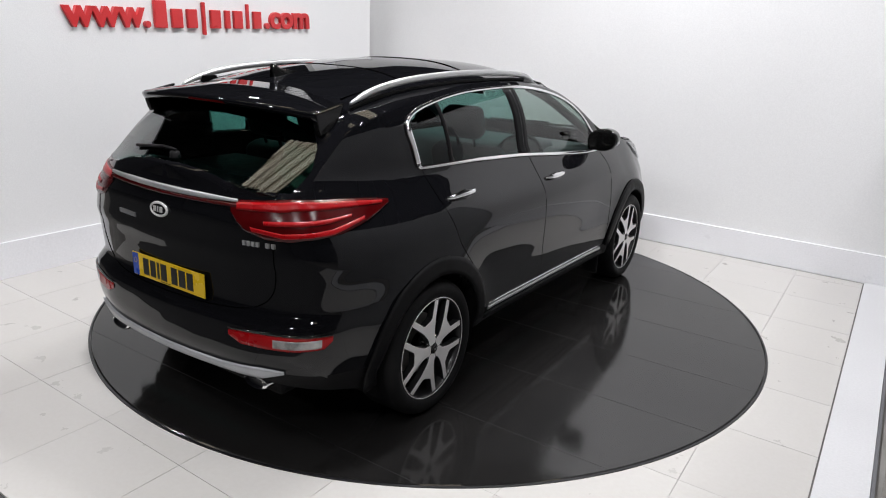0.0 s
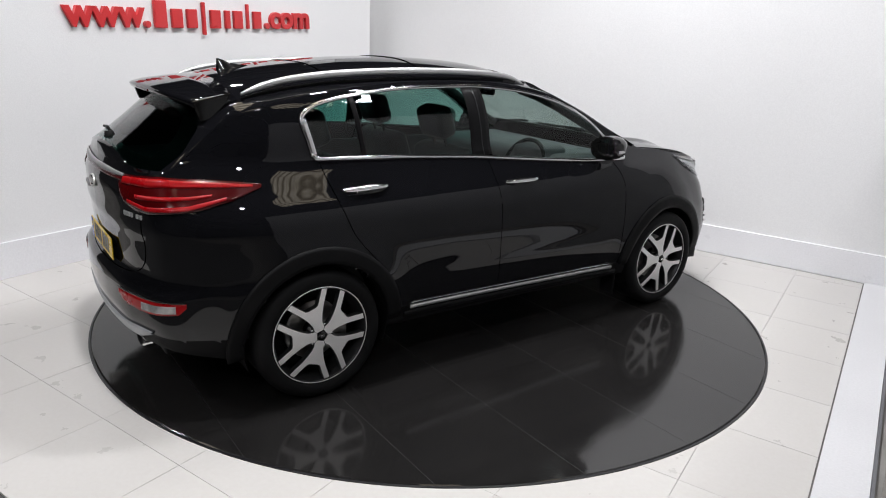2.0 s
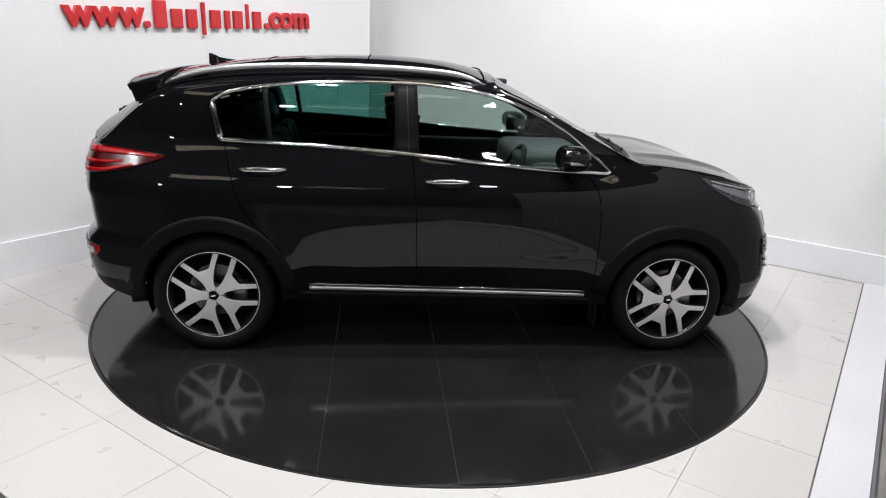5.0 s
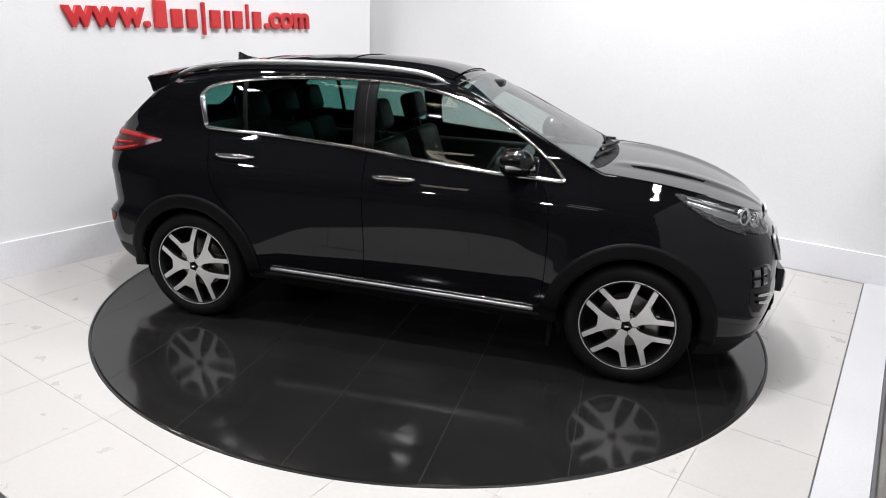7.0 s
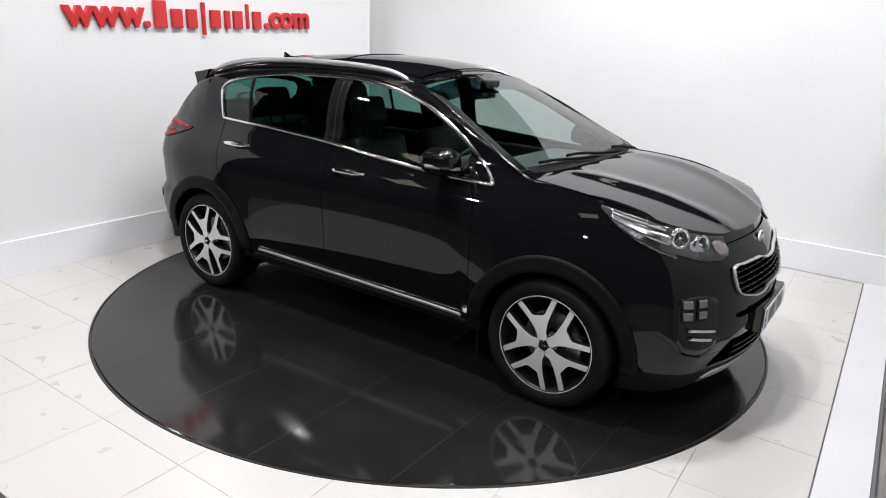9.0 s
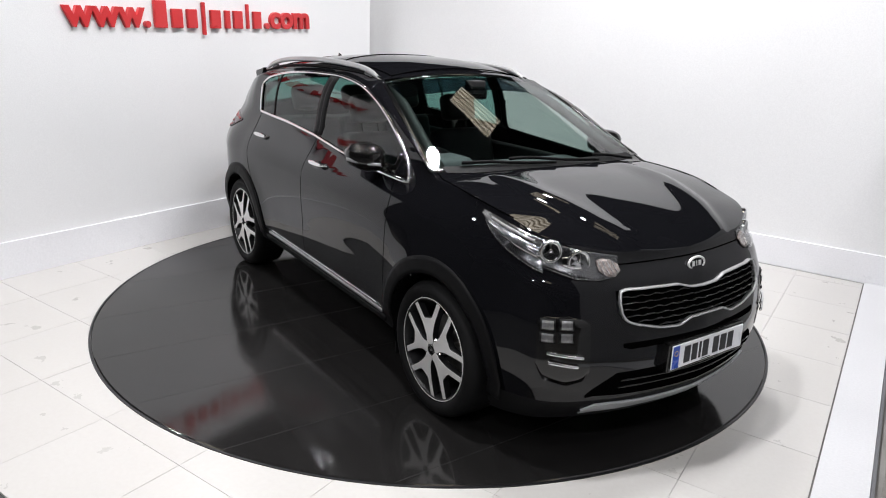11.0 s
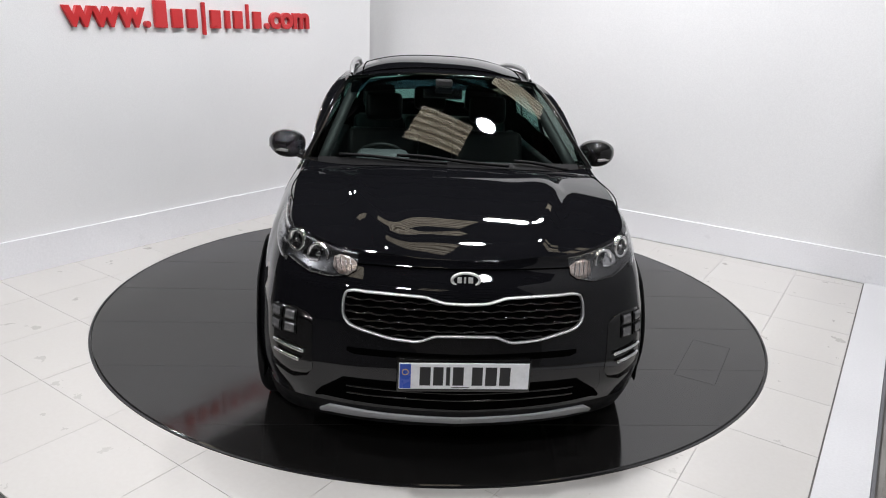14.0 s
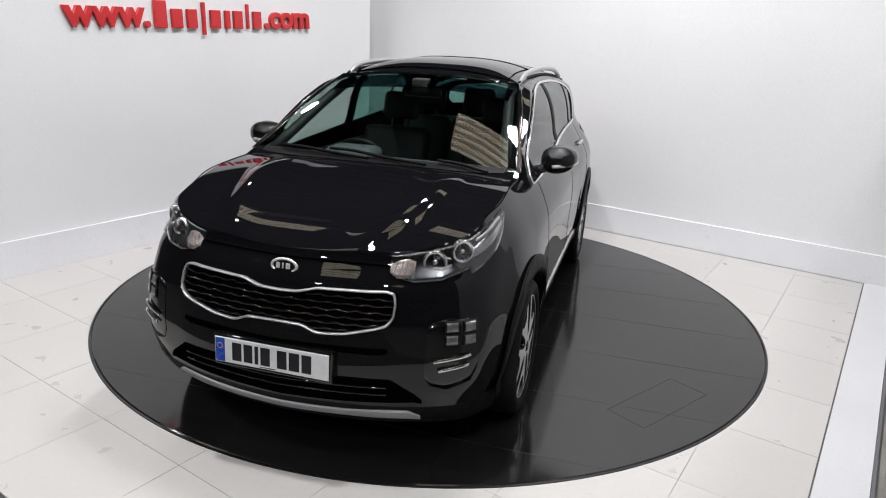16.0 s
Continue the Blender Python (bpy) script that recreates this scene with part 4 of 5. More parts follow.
    patch("housing", st, 8, 0.003, HOUSING, sg, lamp, "dark lamp housing")
    patch("cover", [(i, a + 0.002, b - 0.002) for i, a, b in st], 8, 0.011, GLASS_LAMP, sg, lamp, "clear lamp cover", thick=0.008)
    amber = [(ring_index(front_y=0.437, z=0.9), 0.884, 0.908), (ring_index(front_y=0.47, z=0.9), 0.864, 0.926), (ring_index(front_y=0.505, z=0.9), 0.866, 0.932), (ring_index(front_y=0.53, z=0.9), 0.885, 0.922)]
    pod = [(ring_index(front_y=0.655, z=0.93), 0.905, 0.935), (ring_index(front_y=0.625, z=0.93), 0.893, 0.945), (ring_index(front_y=0.59, z=0.93), 0.895, 0.94)]
    patch("inner_reflector", sorted(pod), 3, 0.007, CHROME, sg, lamp, "bright inner reflector")
    patch("indicator", sorted(amber), 4, 0.009, LAMP_AMBER, sg, lamp, "amber and clear indicator reflector")
    wing_st = [(ring_index(x=1.56, z=0.98), 1.020, 1.034), (ring_index(x=1.66, z=0.98), 0.982, 1.012), (ring_index(x=1.74, z=0.98), 0.956, 0.995), (ring_index(x=1.84, z=0.98), 0.936, 0.980), (ring_index(front_y=0.715, z=0.98), 0.928, 0.968)]
    patch("side_reflector", sorted(wing_st), 3, 0.008, SMOKED, sg, lamp, "pale side reflector")
    brow = [(ring_index(x=1.56, z=0.98), 1.040, 1.047), (ring_index(x=1.68, z=0.98), 1.015, 1.024), (ring_index(x=1.80, z=0.98), 0.990, 0.998)]
    patch("light_guide", sorted(brow), 2, 0.010, LAMP_CLEAR, sg, lamp, "slim pale light guide")
    for fy, z, r in ((0.690, 0.957, 0.043), (0.597, 0.918, 0.046)):
        c = skin(ring_index(front_y=fy, z=z), z, 0.0, sg)
        out = skin(ring_index(front_y=fy, z=z), z, 1.0, sg) - c
        m = Matrix.Translation(c) @ (out.normalized() + Vector((0.12, 0, 0.08))).to_track_quat("Y", "Z").to_matrix().to_4x4()
        bez = lathe([(r + 0.006, -0.02), (r + 0.005, 0.010), (r + 0.001, 0.015), (r - 0.006, 0.013), (r - 0.011, 0.002), (r - 0.014, -0.012)], 32)
        bez.transform(m)
        part("lens_ring", bez, CHROME, lamp, "chrome lens ring", True)
        eye = lathe([(0.0005, 0.004), (r * 0.35, 0.003), (r * 0.62, -0.003), (r - 0.013, -0.010)], 24)
        eye.transform(m)
        part("lens", eye, GLOSS_BLACK, lamp, "dark projector bowl", True)
        for k in range(3):
            fin = boxed((-0.003, -0.006, 0.004), (0.003, 0.008, r - 0.012), 0.001, m @ Matrix.Rotation(radians(120 * k), 4, "Y"))
            part("divider", fin, DARK_ALLOY, lamp, "dark divider in the lens")
        pupil = lathe([(0.0005, 0.012), (r * 0.2, 0.010), (r * 0.28, 0.003), (r * 0.28, -0.01)], 20)
        pupil.transform(m)
        part("projector", pupil, SMOKED, lamp, "smoked projector lens", True)
    # ribs of the indicator reflector
    for k in range(4):
        fy = 0.452 + 0.020 * k
        pts = [skin(ring_index(front_y=fy + 0.012 * h, z=0.9), 0.876 + 0.046 * h, 0.0105, sg) for h in (0.0, 0.5, 1.0)]
        part("indicator_rib", tube(pts, 0.0022, 5), CHROME, lamp, "bright rib of the indicator")
    # fog lamp cluster: dark pocket, four square lamps, two bright blades
    fog = new("fog_lamp_cluster", None)
    fog.parent = car
    fog["label"] = "four-square fog lamp cluster with two chrome blades"
    st = [(ring_index(front_y=0.80, z=0.58), 0.50, 0.69), (ring_index(front_y=0.78, z=0.58), 0.44, 0.71), (ring_index(front_y=0.70, z=0.58), 0.41, 0.715), (ring_index(front_y=0.64, z=0.58), 0.43, 0.70), (ring_index(front_y=0.615, z=0.58), 0.47, 0.68)]
    patch("pocket", sorted(st), 8, 0.002, GLOSS_BLACK, sg, fog, "gloss black pocket")
    for fy, z in ((0.770, 0.679), (0.708, 0.681), (0.770, 0.625), (0.708, 0.628)):
        i = ring_index(front_y=fy, z=0.62)
        cell = [(i - 0.95, z - 0.018, z + 0.018), (i + 0.95, z - 0.018, z + 0.018)]
        patch("fog_lamp", cell, 3, 0.010, FOG, sg, fog, "square clear fog lamp")
        patch("fog_bezel", [(i - 1.3, z - 0.024, z + 0.024), (i + 1.3, z - 0.024, z + 0.024)], 2, 0.006, PLASTIC, sg, fog)
    for z, a, b in ((0.542, 0.645, 0.775), (0.502, 0.665, 0.770)):
        pts = [skin(ring_index(front_y=a + (b - a) * k / 8, z=z), z + 0.020 * k / 8, 0.010, sg) for k in range(9)]
        part("blade", strip(pts, [Vector((0.6, sg * 0.5, 0.3))] * 9, 0.007, 0.008), CHROME, fog, "chrome blade", True)
    # tail lamp wrapping the corner
    tail = new("tail_lamp", None)
    tail.parent = car
    tail["label"] = "red wraparound tail lamp with inner loops"
    base_st = [({"x": -1.59}, 1.100, 1.114), ({"x": -1.72}, 1.050, 1.130), ({"x": -1.86}, 1.017, 1.142), ({"x": -2.0}, 1.000, 1.148), ({"rear_y": 0.64}, 0.990, 1.144), ({"rear_y": 0.55}, 0.990, 1.136), ({"rear_y": 0.47}, 1.015, 1.132), ({"rear_y": 0.42}, 1.085, 1.122)]
    def place(rows):
        return sorted((ring_index(z=1.08, **kw), a, b) for kw, a, b in rows)
    patch("lens", place(base_st), 8, 0.006, LAMP_RED_DARK, sg, tail, "dark red lens")
    patch("upper_band", place([({"x": -1.63}, 1.104, 1.114), ({"x": -1.86}, 1.108, 1.135), ({"x": -2.0}, 1.108, 1.141), ({"rear_y": 0.64}, 1.100, 1.136), ({"rear_y": 0.45}, 1.096, 1.124)]), 3, 0.009, LAMP_RED, sg, tail, "bright red band")
    patch("lower_band", place([({"x": -1.74}, 1.056, 1.068), ({"x": -1.9}, 1.018, 1.036), ({"x": -2.0}, 1.008, 1.026), ({"rear_y": 0.62}, 1.000, 1.020), ({"rear_y": 0.50}, 1.018, 1.034)]), 3, 0.009, LAMP_RED, sg, tail, "bright red band")
    patch("middle_band", place([({"x": -1.80}, 1.072, 1.082), ({"x": -1.90}, 1.060, 1.074), ({"x": -2.0}, 1.052, 1.070), ({"rear_y": 0.56}, 1.046, 1.062)]), 2, 0.009, LAMP_RED, sg, tail, "bright red band")
    # rear reflector and fog lamp low in the bumper
    low = new("rear_reflector", None)
    low.parent = car
    low["label"] = "low red rear fog lamp with clear end"
    patch("red_lens", sorted([(ring_index(rear_y=0.42, z=0.54), 0.560, 0.580), (ring_index(rear_y=0.48, z=0.54), 0.532, 0.588), (ring_index(rear_y=0.60, z=0.54), 0.527, 0.588), (ring_index(rear_y=0.72, z=0.54), 0.531, 0.592), (ring_index(x=-1.985, z=0.54), 0.545, 0.598), (ring_index(x=-1.955, z=0.54), 0.578, 0.598)]), 4, 0.004, LAMP_RED, sg, low, "red lens")
    patch("clear_lens", sorted([(ring_index(rear_y=0.63, z=0.54), 0.537, 0.574), (ring_index(rear_y=0.72, z=0.54), 0.540, 0.578), (ring_index(x=-1.995, z=0.54), 0.552, 0.588)]), 4, 0.006, LAMP_CLEAR, sg, low, "clear lens")
    patch("upper_edge", sorted([(ring_index(rear_y=0.42, z=0.58), 0.590, 0.594), (ring_index(rear_y=0.60, z=0.58), 0.594, 0.602), (ring_index(x=-1.96, z=0.58), 0.602, 0.608)]), 2, 0.008, GLOSS_BLACK, sg, low)
    # exhaust
    tip = lathe([(0.034, 0.0), (0.040, 0.004), (0.042, 0.012), (0.042, 0.16)], 24)
    tip.transform(Matrix.Translation((-2.10, sg * 0.50, 0.336)) @ Matrix.Rotation(radians(-90), 4, "Z") @ Matrix.Diagonal((1.75, 1, 0.8, 1)))
    ex = part("exhaust_tip", tip, CHROME, car, "polished oval exhaust tip", True)
    hole = lathe([(0.0005, 0.02), (0.034, 0.02), (0.034, 0.0)], 24)
    hole.transform(Matrix.Translation((-2.10, sg * 0.50, 0.336)) @ Matrix.Rotation(radians(-90), 4, "Z") @ Matrix.Diagonal((1.75, 1, 0.8, 1)))
    part("bore", hole, PLATE_BLACK, ex)
    # mud flap
    part("mud_flap", boxed((0.905, sg * 0.74, 0.13), (0.925, sg * 0.86, 0.32), 0.008), PLASTIC, car)
    # bonnet shut line, from the screen to the nose
    pts = [(1.06, 0.735), (1.3, 0.76), (1.5, 0.765), (1.66, 0.735)]
    line = [Vector((p.x, sg * p.y, top_z(p.x, p.y) + 0.0005)) for p in curve_through([(a, b, 0) for a, b in pts], 8)]
    part("bonnet_gap", tube(line, 0.003, 5), GAP, car, smooth=True)
    # grooves along the roof
    line = [Vector((x, sg * 0.50, top_z(x, 0.50) + 0.001)) for x in np.linspace(-1.55, 0.22, 40)]
    part("roof_gap", tube(line, 0.004, 6), GAP, car, smooth=True)


for s in (-1, 1):
    side_details(s)

# ---- nose ----
GRILLE_TOP = [(0.0, 0.786), (0.08, 0.788), (0.12, 0.797), (0.165, 0.809), (0.30, 0.813), (0.45, 0.816), (0.475, 0.811)]
GRILLE_LOW = [(0.487, 0.775), (0.486, 0.72), (0.465, 0.69), (0.43, 0.676), (0.30, 0.645), (0.20, 0.638), (0.178, 0.641), (0.15, 0.652), (0.12, 0.664), (0.0, 0.667)]


def nose():
    grille = new("grille", None)
    grille.parent = car
    grille["label"] = "black wavy-barred grille with satin chrome surround"
    half = rounded(GRILLE_TOP + GRILLE_LOW, 0.015, False)
    loop = half + [(-y, z) for y, z in reversed(half[1:-1])]
    loop = dense(loop, 0.02, True)
    path = [Vector((front_x(y, z) + 0.010, y, z)) for y, z in loop]
    part("surround", strip(path, [Vector((1, y * 0.5, 0.1)) for y, z in loop], 0.0044, 0.012, True), SATIN, grille, "satin chrome surround", True)
    bm = bmesh.new()
    top = [p for p in GRILLE_TOP]
    for k in range(48):
        y0, y1 = -0.49 + 0.98 * k / 48, -0.49 + 0.98 * (k + 1) / 48
        q = []
        for y in (y0, y1):
            a = float(np.interp(abs(y), [p[0] for p in GRILLE_LOW[::-1]], [p[1] for p in GRILLE_LOW[::-1]]))
            b = float(np.interp(abs(y), [p[0] for p in top], [p[1] for p in top]))
            q.append((y, a, b))
        for j in range(6):
            vs = []
            for y, f in ((q[0], j), (q[1], j), (q[1], j + 1), (q[0], j + 1)):
                z = y[1] + (y[2] - y[1]) * f / 6
                vs.append(bm.verts.new((front_x(y[0], z) + 0.0035, y[0], z)))
            bm.faces.new(vs)
    bmesh.ops.remove_doubles(bm, verts=bm.verts, dist=1e-5)
    part("backing", bm, GAP, grille, smooth=True)
    for r in range(8):
        z0 = 0.632 + 0.0255 * r
        run = []
        for k in range(121):
            y = -0.48 + 0.96 * k / 120
            wave = math.sin(2 * math.pi * y / 0.08 + math.pi * (r % 2))
            z = z0 + 0.0045 * wave
            a = float(np.interp(abs(y), [p[0] for p in GRILLE_LOW[::-1]], [p[1] for p in GRILLE_LOW[::-1]])) + 0.008
            b = float(np.interp(abs(y), [p[0] for p in top], [p[1] for p in top])) - 0.008
            if a < z < b:
                run.append(Vector((front_x(y, z) + 0.009 + 0.005 * wave, y, z)))
            elif len(run) > 2:
                part("lattice_bar", tube(run, 0.0046, 6), GLOSS_BLACK, grille, smooth=True)
                run = []
            else:
                run = []
        if len(run) > 2:
            part("lattice_bar", tube(run, 0.0046, 6), GLOSS_BLACK, grille, smooth=True)
    oval_badge(Vector((front_x(0, 0.87) + 0.004, 0, 0.87)), Matrix.Rotation(radians(90), 4, "Z") @ Matrix.Rotation(radians(80), 4, "X"), "front_badge")
    number_plate(Matrix.Translation((front_x(0, 0.5) + 0.020, 0, 0.510)) @ Matrix.Rotation(radians(90), 4, "Z") @ Matrix.Rotation(radians(88), 4, "X"), PLATE_WHITE, "white front number plate with dark bars")
    part("plate_plinth", boxed((front_x(0, 0.5) - 0.03, -0.27, 0.435), (front_x(0, 0.5) + 0.018, 0.27, 0.575), 0.008), GLOSS_BLACK, car)
    # lower air intake and the silver lip under it
    st = [(0.0, 0.332, 0.452), (ring_index(front_y=0.30, z=0.4), 0.336, 0.456), (ring_index(front_y=0.48, z=0.4), 0.342, 0.455), (ring_index(front_y=0.58, z=0.4), 0.345, 0.385), (ring_index(front_y=0.61, z=0.4), 0.338, 0.352)]
    patch("lower_intake", st, 6, 0.003, GAP, 1, label="black lower air intake", both=True)
    for z in (0.385, 0.42):
        pts = [Vector((front_x(y, z) + 0.008, y, z)) for y in np.linspace(-0.47, 0.47, 30)]
        part("intake_bar", tube(pts, 0.005, 6), GLOSS_BLACK, car, smooth=True)
    st = [(0.0, 0.588, 0.612), (ring_index(front_y=0.44, z=0.6), 0.588, 0.614), (ring_index(front_y=0.47, z=0.6), 0.598, 0.614)]
    patch("upper_slot", [(i, a - 0.025, b - 0.025) for i, a, b in st], 3, 0.003, GAP, 1, both=True)
    st = [(0.0, 0.250, 0.288), (ring_index(front_y=0.30, z=0.3), 0.250, 0.291), (ring_index(front_y=0.47, z=0.3), 0.248, 0.300), (ring_index(front_y=0.545, z=0.3), 0.246, 0.298), (ring_index(front_y=0.59, z=0.3), 0.240, 0.262)]
    patch("skid_plate", st, 5, 0.012, SILVER_PAINT, 1, label="silver front skid plate", thick=0.016, both=True)
    pts = [Vector((front_x(y, 0.905) + 0.001, y, 0.905)) for y in np.linspace(-0.44, 0.44, 40)]
    part("bonnet_gap", tube(pts, 0.003, 5), GAP, car, smooth=True)


def oval_badge(at, turn, name):
    b = new(name, None)
    b.parent = car
    b["label"] = "oval chrome badge with plain raised bars"
    m = Matrix.Translation(at) @ turn
    rim = [Vector((0.056 * math.cos(q), 0.028 * math.sin(q), 0)) for q in (2 * math.pi * k / 40 for k in range(40))]
    bm = tube(rim, 0.006, 8, True)
    bm.transform(m)
    part("rim", bm, MACHINED, b, "chrome rim", True)
    bm = lathe([(0.0005, 0.003), (0.8, 0.002), (1.0, 0.0)], 40, "z")
    bm.transform(m @ Matrix.Diagonal((0.056, 0.028, 1, 1)))
    part("plate", bm, PLASTIC, b, smooth=True)
    for x, w in ((-0.026, 0.017), (-0.004, 0.007), (0.019, 0.019)):
        part("bar", boxed((x - w / 2, -0.012, 0.001), (x + w / 2, 0.012, 0.006), 0.0015, m), MACHINED, b)


def number_plate(m, material, label):
    p = new("number_plate", None)
    p.parent = car
    p["label"] = label
    bm = boxed((-0.26, -0.0555, 0), (0.26, 0.0555, 0.006), 0.003, m)
    part("plate", bm, material, p)
    part("band", boxed((-0.257, -0.052, 0.0055), (-0.213, 0.052, 0.0068), 0, m), PLATE_BLUE, p, "blue band")
    ring = [Vector((-0.235 + 0.012 * math.cos(q), 0.018 + 0.012 * math.sin(q), 0.0072)) for q in (2 * math.pi * k / 12 for k in range(12))]
    bm = tube(ring, 0.0012, 4, True)
    bm.transform(m)
    part("band_mark", bm, PLATE_YELLOW, p)
    x = -0.178
    for k, w in enumerate((0.043, 0.040, 0.016, 0.043, 0.0, 0.043, 0.046, 0.043)):
        if w:
            part("bar", boxed((x, -0.0395, 0.0058), (x + w, 0.0395, 0.0070), 0, m), PLATE_BLACK, p)
        x += w + 0.011 if w else 0.022
    part("bar", boxed((-0.05, -0.050, 0.0058), (0.02, -0.0465, 0.0068), 0, m), PLATE_BLACK, p)


def tail():
    m = Matrix.Rotation(radians(-90), 4, "Z") @ Matrix.Rotation(radians(90), 4, "X")
    number_plate(Matrix.Translation((rear_x(0, 0.73) - 0.006, 0, 0.726)) @ m, PLATE_YELLOW, "yellow rear number plate with dark bars")
    oval_badge(Vector((rear_x(0, 1.03) - 0.004, 0, 1.028)), Matrix.Rotation(radians(-90), 4, "Z") @ Matrix.Rotation(radians(83), 4, "X"), "rear_badge")
    st = [(float(N_RING - 1), 1.116, 1.138), (ring_index(rear_y=0.25, z=1.13), 1.117, 1.138), (ring_index(rear_y=0.44, z=1.13), 1.124, 1.134)]
    patch("tailgate_strip", sorted(st), 3, 0.010, SATIN, 1, label="silver tailgate strip", both=True)
    st = [(float(N_RING - 1), 1.098, 1.112), (ring_index(rear_y=0.25, z=1.1), 1.100, 1.114), (ring_index(rear_y=0.44, z=1.1), 1.104, 1.118)]
    patch("reflector_strip", sorted(st), 2, 0.007, LAMP_RED_DARK, 1, label="dark red reflector strip", both=True)
    for y0, y1, z in ((0.34, 0.20, 0.965), (-0.48, -0.56, 0.965), (-0.58, -0.63, 0.965)):
        n = max(1, int(abs(y0 - y1) / 0.02))
        for k in range(n):
            a = y0 + (y1 - y0) * (k + 0.1) / n
            b = y0 + (y1 - y0) * (k + 0.85) / n
            x = rear_x((a + b) / 2, z)
            part("badge_bar", boxed((x - 0.006, min(a, b), z - 0.010), (x + 0.004, max(a, b), z + 0.010), 0.001), SATIN, car)
    # silver lip
    st = [(float(N_RING - 1), 0.378, 0.412), (ring_index(rear_y=0.35, z=0.4), 0.378, 0.414), (ring_index(rear_y=0.56, z=0.4), 0.375, 0.428), (ring_index(rear_y=0.66, z=0.4), 0.416, 0.426)]
    patch("skid_plate", sorted(st), 4, 0.012, SILVER_PAINT, 1, label="silver rear skid plate", thick=0.016, both=True)
    # tailgate shut lines
    for sg in (-1, 1):
        pts = [(0.60, 1.02), (0.62, 0.90), (0.60, 0.76), (0.50, 0.68), (0.30, 0.655), (0.0, 0.65)]
        line = [skin(ring_index(rear_y=p.x, z=max(p.y, 0.6)), p.y, -0.0005, sg) for p in curve_through([(a, b, 0) for a, b in pts], 8)]
        part("tailgate_gap", tube(line, 0.003, 5), GAP, car, smooth=True)
    # roof spoiler
    bm = bmesh.new()
    rows = []
    for k in range(41):
        y = -0.59 + 1.18 * k / 40
        q = abs(y) / 0.59
        xt = -1.892 + 0.075 * q ** 2.5
        zt = 1.500 - 0.030 * q ** 2.2
        x0 = -1.60
        pts = [(x0, top_z(x0, y) + 0.004), (-1.70, (top_z(x0, y) * 0.62 + zt * 0.38) + 0.008), (-1.80, (top_z(x0, y) * 0.32 + zt * 0.68) + 0.008), (xt + 0.015, zt + 0.004), (xt, zt - 0.006), (xt + 0.012, zt - 0.028),
               (-1.80, zt - 0.035), (-1.73, zt - 0.045), (-1.66, min(top_z(-1.66, y), zt) - 0.03)]
        rows.append([bm.verts.new((a, y, b)) for a, b in pts])
    n = len(rows[0])
    for a, b in zip(rows, rows[1:]):
        for j in range(n):
            bm.faces.new((a[j], a[(j + 1) % n], b[(j + 1) % n], b[j]))
    bm.faces.new(rows[0])
    bm.faces.new(rows[-1])
    bmesh.ops.recalc_face_normals(bm, faces=bm.faces)
    part("roof_spoiler", bm, CAR_BLACK, car, "gloss black roof spoiler", True)
    for sg in (-1, 1):
        out = [(-1.805, 1.470), (-1.63, 1.505), (-1.66, 1.45), (-1.73, 1.385), (-1.775, 1.375), (-1.785, 1.40)]
        bm = prism(out, 0.028, None, 0.006)
        bm.transform(Matrix.Translation((0, sg * 0.585, 0)) @ Matrix.Rotation(radians(90), 4, "X") @ Matrix.Translation((0, 0, -0.014)))
        part("spoiler_blade", bm, GLOSS_BLACK, car, "gloss black spoiler side blade")
    part("brake_light", boxed((-1.889, -0.12, 1.476), (-1.875, 0.12, 1.486), 0.002), LAMP_RED_DARK, car, "slim high brake light")
    # rear wiper
    part("rear_wiper", tube([Vector((-2.055, 0.0, top_z(-2.055, 0) + 0.02)), Vector((-2.045, 0.10, top_z(-2.045, 0.1) + 0.02)), Vector((-2.02, 0.34, top_z(-2.02, 0.34) + 0.012))], 0.008, 6), PLASTIC, car, "black rear wiper", True)
    part("wiper_boss", lathe([(0.0005, 0.03), (0.02, 0.028), (0.024, 0.0)], 16, "z"), PLASTIC, car, smooth=True).matrix_basis = pose(-2.06, 0, top_z(-2.06, 0) - 0.01)
    # fin
    bm = bmesh.new()
    prof = [(-1.33, 0.026, 0.0), (-1.38, 0.034, 0.012), (-1.43, 0.034, 0.028), (-1.465, 0.028, 0.050), (-1.49, 0.018, 0.062), (-1.50, 0.010, 0.062), (-1.487, 0.026, 0.03), (-1.483, 0.03, 0.0)]
    rows = []
    for x, w, h in prof:
        z = top_z(x, 0)
        rows.append([bm.verts.new((x, -w, z - 0.01)), bm.verts.new((x, -w * 0.3, z + h * 0.75)), bm.verts.new((x, 0, z + h)), bm.verts.new((x, w * 0.3, z + h * 0.75)), bm.verts.new((x, w, z - 0.01))])
    for a, b in zip(rows, rows[1:]):
        for j in range(4):
            bm.faces.new((a[j], a[j + 1], b[j + 1], b[j]))
    bmesh.ops.recalc_face_normals(bm, faces=bm.faces)
    part("roof_fin", bm, GLOSS_BLACK, car, "gloss black shark fin aerial", True)
    # panoramic roof panel and its joints
    for x in (0.20, -0.50, -1.10):
        line = [Vector((x + 0.02 * (1 - (y / 0.5) ** 2), y, top_z(x, y) + 0.001)) for y in np.linspace(-0.50, 0.50, 24)]
        part("roof_gap", tube(line, 0.004, 6), GAP, car, smooth=True)


nose()
tail()


